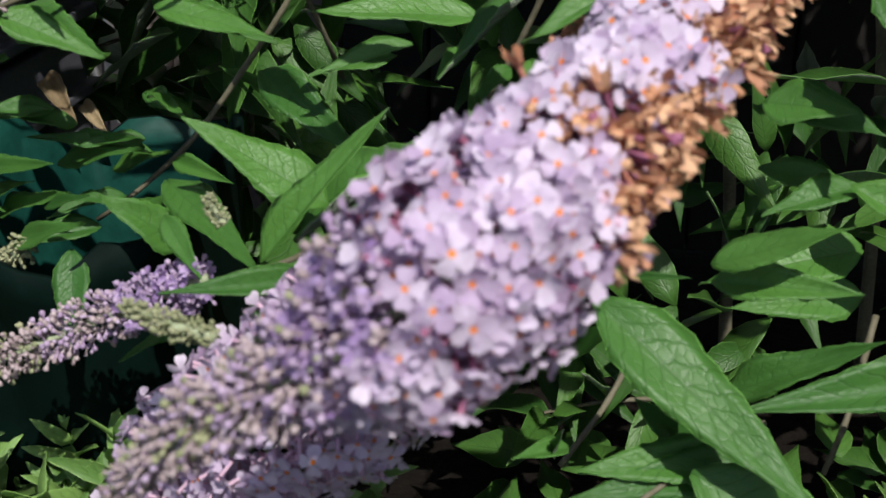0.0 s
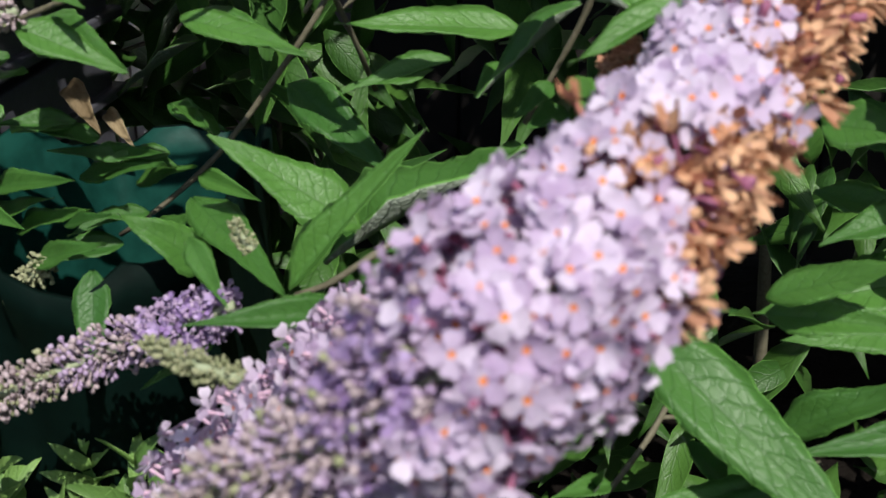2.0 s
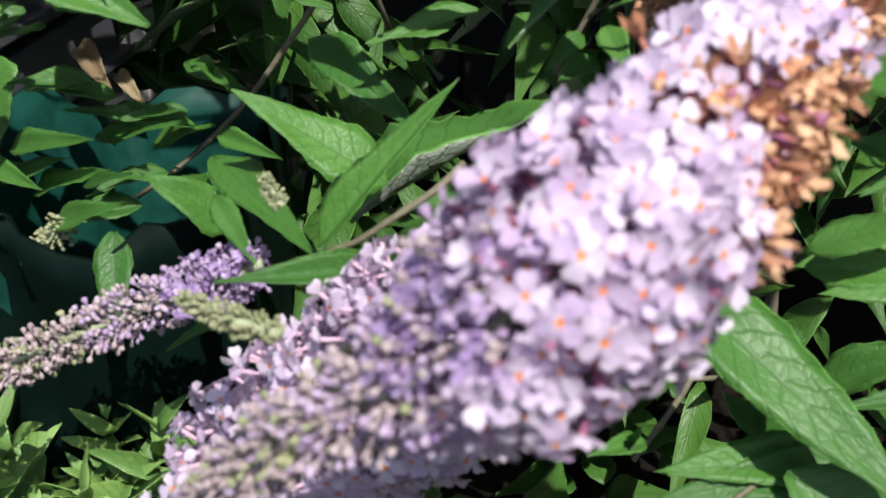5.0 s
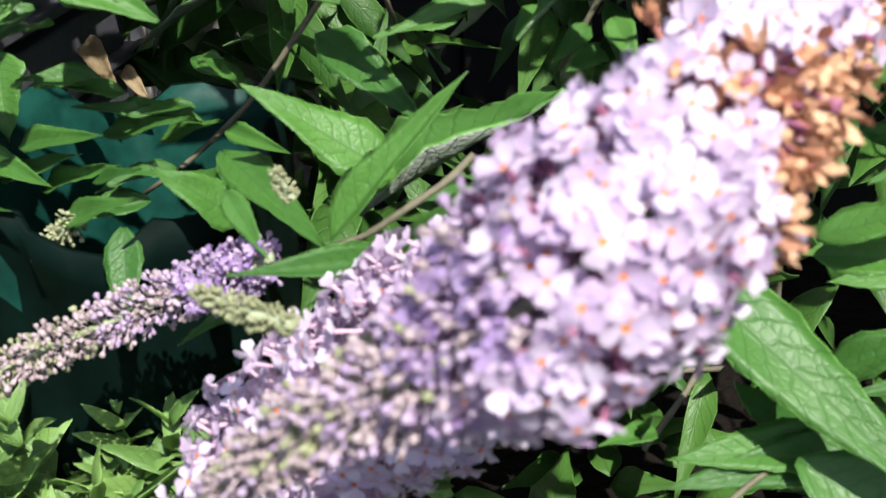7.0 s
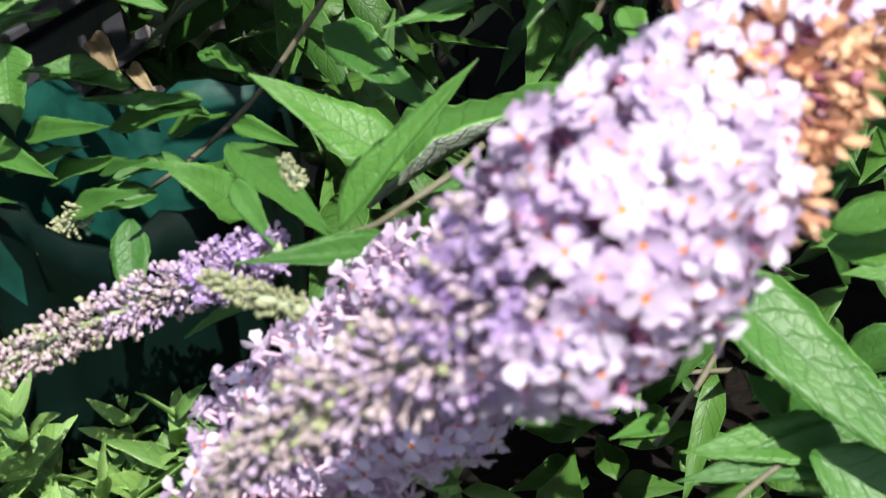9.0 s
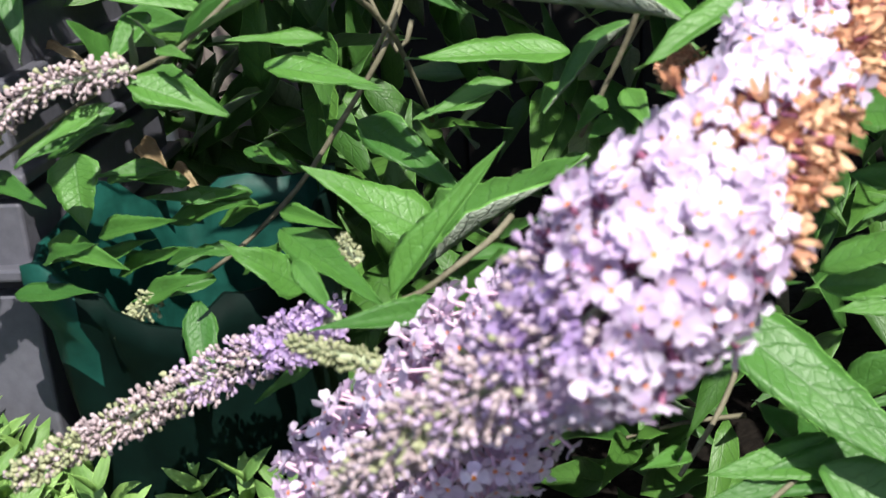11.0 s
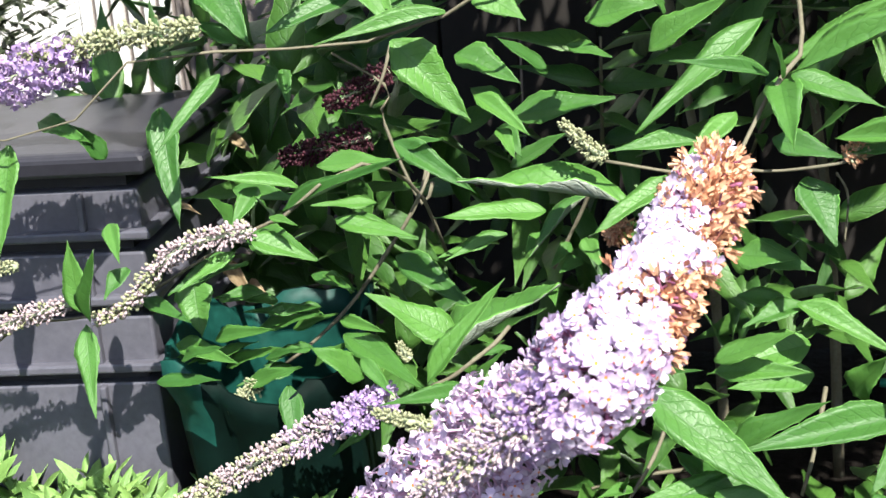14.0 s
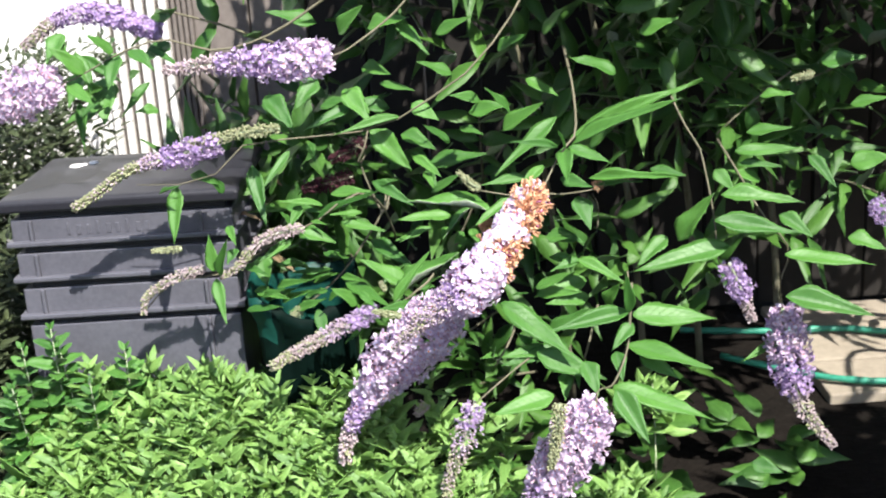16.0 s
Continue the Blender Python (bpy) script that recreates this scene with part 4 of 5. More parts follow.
leaf((-0.101, 0.900, 0.758), (-0.051, 0.880, 0.772), 0.027, 0)
leaf((-0.067, 0.900, 0.762), (-0.028, 0.868, 0.729), 0.020, 0)
leaf((-0.019, 0.920, 0.743), (0.024, 0.900, 0.765), 0.021, 0)
leaf((-0.001, 0.920, 0.693), (-0.044, 0.900, 0.714), 0.021, 0)
leaf((-0.444, 0.896, 0.704), (-0.424, 0.876, 0.708), 0.016, 28)
leaf((-0.438, 0.949, 0.675), (-0.480, 0.929, 0.652), 0.019, 22)
leaf((-0.458, 0.903, 0.749), (-0.434, 0.883, 0.694), 0.019, -18)
leaf((-0.452, 0.907, 0.744), (-0.401, 0.887, 0.711), 0.016, 24)
leaf((-0.403, 0.930, 0.713), (-0.384, 0.910, 0.721), 0.015, 29)
leaf((-0.380, 0.947, 0.741), (-0.339, 0.927, 0.724), 0.018, -11)
leaf((-0.377, 0.921, 0.705), (-0.412, 0.901, 0.668), 0.015, -11)
leaf((-0.441, 0.938, 0.677), (-0.495, 0.918, 0.661), 0.017, 11)
leaf((-0.418, 0.911, 0.755), (-0.404, 0.891, 0.764), 0.015, 10)
leaf((-0.421, 0.901, 0.707), (-0.462, 0.881, 0.668), 0.015, -10)
leaf((-0.459, 0.894, 0.689), (-0.455, 0.874, 0.635), 0.015, -9)
leaf((-0.367, 0.907, 0.672), (-0.390, 0.887, 0.676), 0.020, -12)
dry_leaf((-0.270, 1.060, 0.549), (-0.242, 1.036, 0.539), 0.011, 0)
dry_leaf((-0.263, 1.000, 0.456), (-0.240, 0.974, 0.442), 0.013, 0)
dry_leaf((-0.287, 0.950, 0.522), (-0.259, 0.929, 0.520), 0.006, 0)
dry_leaf((-0.252, 1.020, 0.435), (-0.231, 0.997, 0.426), 0.009, 0)

branch([(-0.010, 0.880, 0.482), (0.000, 0.880, 0.502), (0.011, 0.875, 0.526), (0.018, 0.870, 0.546)], 0.0011, 0.0014)
branch([(-0.102, 0.880, 0.525), (-0.092, 0.880, 0.542), (-0.086, 0.900, 0.560)], 0.0010, 0.0013)
branch([(-0.126, 0.900, 0.592), (-0.116, 0.900, 0.612), (-0.111, 0.910, 0.630)], 0.0009, 0.0012)

broad = new("leaf", LEAF_MESHES[2])
broad.parent = BUSH
broad.matrix_local = BUSH_INV @ leaf_pose((0.040, 0.790, 0.434), (0.122, 0.732, 0.381), 0.032, 0, (0.10, -0.62, 0.62))

# main spike, with its florets each a piece
MAIN = [(0.088, 0.800, 0.567), (0.066, 0.735, 0.560), (0.0395, 0.672, 0.542), (0.014, 0.632, 0.525), (-0.0075, 0.612, 0.5105), (-0.0315, 0.604, 0.4975), (-0.052, 0.604, 0.485), (-0.070, 0.610, 0.468), (-0.086, 0.621, 0.449)]
GIRTH_MAIN = ((0, 0.010), (0.08, 0.0165), (0.22, 0.0180), (0.40, 0.0175), (0.52, 0.0210), (0.62, 0.0255), (0.69, 0.0240), (0.72, 0.0190), (0.755, 0.0125), (0.80, 0.0088), (0.88, 0.0062), (0.95, 0.0045), (1, 0.0025))
HOLLOWS = [((-0.009, 0.594, 0.518), 0.0075), ((0.004, 0.600, 0.523), 0.0050), ((0.012, 0.606, 0.533), 0.0045), ((-0.004, 0.592, 0.507), 0.0050), ((0.026, 0.628, 0.545), 0.0045)]


def main_panicle():
    """Clusters of florets: withered round the base and in a band below the first cluster, open along the middle, then tubular buds."""
    rng = random.Random(77)
    at, way, length = spline([Vector(p) - BUSH.location for p in MAIN], 80)
    top = new("flower_panicle", stem_mesh("rachis", [tuple(a) for a in at[::8]] + [tuple(at[-1])], 0.0028, 0.0008, "stem_green", 12, 6))
    top.parent = BUSH
    top["label"] = "lilac flower spike, withered brown at its base, in bud at its tip"
    open_meshes = [mesh_from("floret", v * 0.0050, f, ["petal", "throat", "tube"], i) for v, f, i in OPEN]
    dry_meshes = [mesh_from("withered_floret", v * 0.0044, f, ["dried", "dried", "tube_dry"], i) for v, f, i in DRY]
    hollows = [(np.array(Vector(p) - BUSH.location), r) for p, r in HOLLOWS]
    heap, kept = Heap(), 0
    steps = np.linspace(0, 1, 200)
    crowd = np.cumsum([(1.25 if s < 0.5 else 1.0 if s < 0.70 else 3.0 if s < 0.80 else 4.0) * profile(s, GIRTH_MAIN) for s in steps])
    crowd = crowd / crowd[-1]
    count = 3000
    for k in range(count):
        s = float(np.interp((k + rng.random()) / count, crowd, steps))
        q = s * 79
        i = min(78, int(q))
        c, d = at[i] + (at[i + 1] - at[i]) * (q - i), way[i]
        u, v = frame_of(d)
        a = k * 2.39996 + rng.uniform(-0.4, 0.4)
        out = math.cos(a) * u + math.sin(a) * v
        tuft = 1 + 0.13 * noise.noise(Vector((s * length * 75, math.cos(a) * 1.6, math.sin(a) * 1.6)))
        r = profile(s, GIRTH_MAIN) * tuft * rng.choice((0.72, 0.86, 0.95, 1.0, 1.04, 1.1)) * rng.uniform(0.96, 1.05)
        side = 0.69 * out[0] - 0.36 * out[1] - 0.63 * out[2]
        wither = float(np.interp(s, (0, 0.20, 0.30, 0.345, 0.385, 0.43, 0.46, 0.50, 0.53, 0.56, 0.64), (1.7, 1.25, 0.95, 0.42, -0.2, -0.15, 0.6, 0.85, 0.45, -0.5, -2.0)))
        wither += side * float(np.interp(s, (0.45, 0.54, 0.60), (1.0, 0.85, 0.3)))
        if s < 0.64 and wither > rng.uniform(-0.15, 0.88):
            if rng.random() < 0.26:
                continue
            kind = "dry"
            r *= rng.choice((rng.uniform(0.62, 0.9), rng.uniform(0.85, 1.06), rng.uniform(0.95, 1.22)))
            if side > 0.55 and rng.random() < 0.06:
                kind, r = "open", r * 1.22
        elif s < 0.69 + 0.045 * side + 0.025 * abs(side) + rng.uniform(-0.02, 0.02):
            kind = "open"
        elif s < 0.84 + rng.uniform(-0.03, 0.03):
            kind = rng.choice(("bud_violet",) * 8 + ("bud_mauve",) * 3 + ("violet",) * 3 + ("bud_green",) * 1) if s < 0.775 else rng.choice(("bud_violet",) * 4 + ("bud_mauve",) * 5 + ("bud_green",))
        else:
            kind = rng.choice(("bud_mauve",) * 6 + ("bud_green",) * 2 + ("bud_violet",))
        lean = rng.uniform(0.0, 0.45) if s < 0.66 else rng.uniform(0.3, 1.0)
        face = out + d * lean + np.array([rng.uniform(-0.42, 0.42) for _ in range(3)])
        axes = turned(face, rng.uniform(0, 6.28))
        place = c + out * r
        if any(np.linalg.norm(place - p) < rad for p, rad in hollows) and kind == "open":
            kind, place = "bud_violet", c + out * r * 0.7
        m = Matrix([list(x) for x in axes]).to_4x4() @ Matrix.Scale(rng.uniform(0.84, 1.10), 4)
        m.translation = Vector(place)
        if kind in ("open", "dry") and s > 0.04 and -out[1] * 0.9 + out[2] * 0.4 > 0.12 and kept < 300 and rng.random() < 0.62:
            ob = new("floret" if kind == "open" else "withered_floret", rng.choice(open_meshes if kind == "open" else dry_meshes))
            ob.parent = top
            ob.matrix_local = m
            kept += 1
        elif kind == "open":
            heap.add(rng.choice(OPEN), place, axes, 0.0050 * rng.uniform(0.84, 1.10), (0, 1, 2))
        elif kind == "dry":
            heap.add(rng.choice(DRY), place, axes, 0.0045, (7, 7, 2))
        elif kind == "violet":
            heap.add(rng.choice(OPEN[1:]), place, axes, 0.0034, LOOK["violet"])
        else:
            size = float(np.interp(s, (0.66, 0.80, 0.92, 1.0), (0.0034, 0.0027, 0.0021, 0.0016))) * rng.uniform(0.8, 1.15)
            heap.add(rng.choice(BUDS), c + (place - c) * rng.choice((0.55, 0.75, 0.9, 1.0, 1.1)), axes, size, LOOK[kind])
    for k in range(105):
        s = rng.choice((rng.uniform(0.02, 0.36), rng.uniform(0.46, 0.56)))
        i = int(s * 79)
        d = way[i]
        out = np.array((rng.uniform(-0.1, 1.0), rng.uniform(-0.9, 0.1), rng.uniform(-0.7, 0.35)))
        out -= out @ d * d * 0.8
        out /= np.linalg.norm(out)
        foot = at[i] + out * profile(s, GIRTH_MAIN) * 0.5
        tip = foot + out * rng.uniform(0.009, 0.016) + np.array((0, 0, rng.uniform(-0.004, 0.001)))
        mid = (foot + tip) / 2 + np.array((0, 0, rng.uniform(-0.001, 0.002)))
        t = new("spent_tube", stem_mesh("spent_tube", [tuple(foot), tuple(mid), tuple(tip)], 0.0008, 0.0013, rng.choice(("tube_pale", "tube", "tube", "dried", "dried")), 6, 6))
        t.parent = top
    for place, size in (((0.089, 0.795, 0.578), 0.0060), ((0.083, 0.765, 0.579), 0.0045)):
        ob = new("floret", open_meshes[0])
        ob.parent = top
        m = Matrix([list(x) for x in turned((0.1, -0.7, 0.6), size * 900)]).to_4x4() @ Matrix.Scale(size / 0.0050, 4)
        m.translation = Vector(place) - BUSH.location
        ob.matrix_local = m
    fl = new("bud", heap.mesh("bud", HEAP_MATS))
    fl.parent = top
    fl["kind"] = "stuff"


main_panicle()

FULL = [(0, [("open", 1)]), (0.66, [("open", 0.4), ("violet", 0.6)]), (0.76, [("bud_violet", 0.6), ("bud_mauve", 0.4)]), (0.88, [("bud_mauve", 1)])]
FULL2 = [(0, [("open", 1)]), (0.62, [("open", 0.7), ("violet", 0.3)]), (0.72, [("violet", 0.3), ("bud_violet", 0.4), ("bud_mauve", 0.3)]), (0.82, [("bud_mauve", 0.8), ("bud_green", 0.2)])]
SLIM = [(0, [("violet", 0.4), ("bud_violet", 0.6)]), (0.25, [("bud_violet", 0.5), ("bud_mauve", 0.5)]), (0.5, [("bud_mauve", 0.75), ("bud_green", 0.25)]), (0.8, [("bud_green", 0.6), ("bud_mauve", 0.4)])]
GREEN = [(0, [("bud_green", 1)])]
MAUVE = [(0, [("bud_mauve", 0.85), ("bud_green", 0.15)]), (0.55, [("bud_mauve", 0.45), ("bud_green", 0.55)])]
VIOLET = [(0, [("violet", 0.8), ("bud_violet", 0.2)]), (0.5, [("violet", 0.4), ("bud_violet", 0.6)]), (0.72, [("bud_mauve", 0.7), ("bud_green", 0.3)])]
DARK = [(0, [("dark", 1)])]
FAT = ((0, 0.5), (0.12, 0.95), (0.45, 1.0), (0.7, 0.7), (0.85, 0.38), (1, 0.18))
THIN = ((0, 0.7), (0.2, 1.0), (0.6, 0.8), (1, 0.4))


def girth(shape, r):
    return [(s, g * r) for s, g in shape]


panicle([(-0.021, 0.735, 0.458), (-0.060, 0.735, 0.415), (-0.096, 0.735, 0.385), (-0.126, 0.735, 0.345), (-0.148, 0.735, 0.308), (-0.161, 0.735, 0.263)], girth(((0, 0.6), (0.12, 1.0), (0.40, 1.0), (0.54, 0.68), (0.68, 0.38), (1, 0.2)), 0.0315), FULL2, 0.0105, 3.1, 1, "lilac flower spike hanging with a long tapering tip in bud")
panicle([(-0.109, 0.785, 0.437), (-0.157, 0.785, 0.415), (-0.197, 0.765, 0.402), (-0.236, 0.735, 0.391)], girth(THIN, 0.0118), SLIM, 0.0070, 2.2, 2, "slender flower spike in violet and mauve bud, arching downwards")
panicle([(-0.077, 0.690, 0.461), (-0.090, 0.690, 0.464), (-0.109, 0.700, 0.465)], girth(THIN, 0.0042), GREEN, 0.0050, 2.4, 3, "short green spike in tight bud")
panicle([(-0.191, 0.810, 0.537), (-0.239, 0.810, 0.526), (-0.275, 0.810, 0.492), (-0.297, 0.810, 0.483)], girth(THIN, 0.0075), MAUVE, 0.0070, 2.2, 4, "slender flower spike in mauve and green bud")
panicle([(-0.314, 0.815, 0.492), (-0.352, 0.815, 0.482), (-0.388, 0.815, 0.461), (-0.396, 0.815, 0.438)], girth(THIN, 0.0065), MAUVE, 0.0070, 2.2, 5, "curved tip of a spike in green bud")
panicle([(-0.277, 0.800, 0.647), (-0.330, 0.800, 0.635), (-0.384, 0.800, 0.623), (-0.428, 0.800, 0.595), (-0.457, 0.800, 0.580)], girth(((0, 0.8), (0.2, 1), (0.36, 0.75), (0.48, 0.42), (1, 0.3)), 0.0145), [(0, [("violet", 0.75), ("bud_violet", 0.25)]), (0.36, [("bud_violet", 0.5), ("bud_mauve", 0.5)]), (0.5, [("bud_green", 0.75), ("bud_mauve", 0.25)])], 0.0085, 2.2, 6, "violet flower spike with a long green tip")
panicle([(-0.206, 0.800, 0.660), (-0.249, 0.800, 0.658), (-0.279, 0.800, 0.653), (-0.312, 0.800, 0.649)], girth(THIN, 0.0075), GREEN, 0.0070, 2.2, 7, "green spike in tight bud")
panicle([(-0.140, 0.800, 0.740), (-0.195, 0.800, 0.737), (-0.259, 0.800, 0.739), (-0.331, 0.800, 0.735)], girth(((0, 0.75), (0.10, 1.0), (0.30, 0.94), (0.50, 0.74), (0.75, 0.48), (1, 0.2)), 0.0205), [(0, [("open", 0.75), ("violet", 0.25)]), (0.28, [("open", 0.3), ("violet", 0.7)]), (0.5, [("violet", 0.4), ("bud_violet", 0.5), ("bud_mauve", 0.1)]), (0.68, [("bud_mauve", 0.9), ("bud_violet", 0.1)])], 0.0092, 2.6, 8, "lilac flower spike held level, tapering to mauve buds")
panicle([(-0.355, 0.920, 0.765), (-0.424, 0.920, 0.792), (-0.472, 0.920, 0.790), (-0.526, 0.920, 0.757)], girth(((0, 0.7), (0.3, 1), (0.6, 0.8), (1, 0.4)), 0.0135), VIOLET, 0.0085, 2.2, 9, "violet flower spike arching down to mauve buds")
panicle([(-0.469, 0.850, 0.726), (-0.511, 0.850, 0.712), (-0.583, 0.850, 0.682)], girth(FAT, 0.026), FULL, 0.0100, 2.2, 10, "broad pale lilac flower spike against the white wall")
panicle([(0.406, 0.880, 0.371), (0.419, 0.880, 0.296), (0.436, 0.880, 0.231), (0.479, 0.880, 0.170)], girth(((0, 0.6), (0.15, 0.9), (0.4, 1.0), (0.6, 0.55), (0.8, 0.3), (1, 0.2)), 0.026), [(0, [("open", 0.7), ("violet", 0.3)]), (0.3, [("violet", 1)]), (0.55, [("bud_mauve", 0.8), ("bud_green", 0.2)])], 0.0090, 2.2, 11, "violet flower spike hanging straight down in shade")
panicle([(0.336, 0.880, 0.437), (0.351, 0.880, 0.402), (0.368, 0.880, 0.355)], girth(((0, 0.8), (0.4, 1.0), (0.7, 0.5), (1, 0.3)), 0.016), [(0, [("violet", 1)]), (0.6, [("bud_mauve", 1)])], 0.0085, 2.2, 12, "small violet flower spike hanging down")
panicle([(0.001, 0.700, 0.345), (-0.012, 0.700, 0.306), (-0.033, 0.700, 0.256), (-0.040, 0.700, 0.224)], girth(((0, 0.6), (0.2, 1.0), (0.5, 0.7), (0.75, 0.45), (1, 0.3)), 0.017), SLIM, 0.0085, 2.2, 13, "violet flower spike opening above the herbs")
panicle([(0.132, 0.640, 0.365), (0.103, 0.640, 0.310), (0.059, 0.640, 0.246), (0.045, 0.640, 0.218)], girth(FAT, 0.029), FULL, 0.0105, 2.2, 14, "full pale lilac flower spike hanging low")
panicle([(0.089, 0.610, 0.379), (0.085, 0.610, 0.343), (0.077, 0.610, 0.303)], girth(THIN, 0.0085), GREEN, 0.0070, 2.2, 15, "green side spike in tight bud")
panicle([(0.561, 1.000, 0.469), (0.577, 1.000, 0.456), (0.598, 1.000, 0.435)], girth(FAT, 0.016), [(0, [("violet", 1)])], 0.0085, 2.0, 16, "violet flower spike in shade")
panicle([(-0.139, 0.980, 0.556), (-0.165, 0.980, 0.550), (-0.207, 0.980, 0.543)], girth(THIN, 0.013), DARK, 0.0075, 2.2, 17, "spent dark purple flower spike in shade")
panicle([(-0.119, 0.960, 0.606), (-0.140, 0.960, 0.594), (-0.166, 0.960, 0.583)], girth(THIN, 0.011), DARK, 0.0075, 2.2, 27, "spent dark purple flower spike in shade")
panicle([(0.022, 0.800, 0.574), (0.011, 0.800, 0.581), (-0.003, 0.800, 0.596)], girth(THIN, 0.0055), GREEN, 0.0055, 2.2, 18, "short green spike in tight bud")
panicle([(-0.096, 0.770, 0.466), (-0.100, 0.770, 0.471), (-0.102, 0.770, 0.477)], girth(((0, 1), (1, 0.4)), 0.0036), GREEN, 0.0042, 2.2, 19, "tiny green shoot tip")
panicle([(-0.205, 0.838, 0.426), (-0.216, 0.838, 0.416), (-0.226, 0.838, 0.403)], girth(THIN, 0.0065), GREEN, 0.0060, 2.2, 20, "short green spike in tight bud")
panicle([(-0.336, 0.800, 0.523), (-0.354, 0.800, 0.522), (-0.372, 0.800, 0.522)], girth(THIN, 0.0042), GREEN, 0.0055, 2.2, 21, "short green spike in tight bud")
panicle([(0.155, 0.800, 0.569), (0.165, 0.800, 0.572), (0.172, 0.800, 0.578)], girth(THIN, 0.0060), [(0, [("dry", 0.5), ("bud_green", 0.5)])], 0.0055, 2.2, 22, "withered side spike")
panicle([(-0.058, 0.780, 0.312), (-0.065, 0.780, 0.305), (-0.072, 0.780, 0.298)], girth(THIN, 0.0075), [(0, [("bud_mauve", 0.7), ("bud_green", 0.3)])], 0.0060, 2.2, 23, "short mauve spike in bud")
panicle([(0.475, 1.000, 0.652), (0.460, 1.000, 0.649), (0.445, 1.000, 0.646)], girth(THIN, 0.0055), GREEN, 0.0060, 2.2, 24, "short green spike in tight bud")

panicle([(0.034, 0.800, 0.534), (0.027, 0.800, 0.529), (0.021, 0.800, 0.525)], girth(THIN, 0.0062), [(0, [("dry", 1)])], 0.0062, 2.0, 25, "small dead brown flower head")


# ---- massed foliage ----
def small_blade(seed, droop, fold, mats):
    return leaf_blade(seed, droop, fold, 0.6, -0.2, 9, 3, mats)


class LeafHeap:
    def __init__(self):
        self.v, self.f, self.i, self.u, self.n = [], [], [], [], 0

    def add(self, blade, m):
        v, f, i, u, _ = blade
        a = np.array(m)
        self.v.append(np.array(v) @ a[:3, :3].T + a[:3, 3])
        self.f += [tuple(q + self.n for q in face) for face in f]
        self.i += i
        self.u += u
        self.n += len(v)

    def mesh(self, name, mats):
        return mesh_from(name, np.concatenate(self.v), self.f, mats, self.i, self.u)


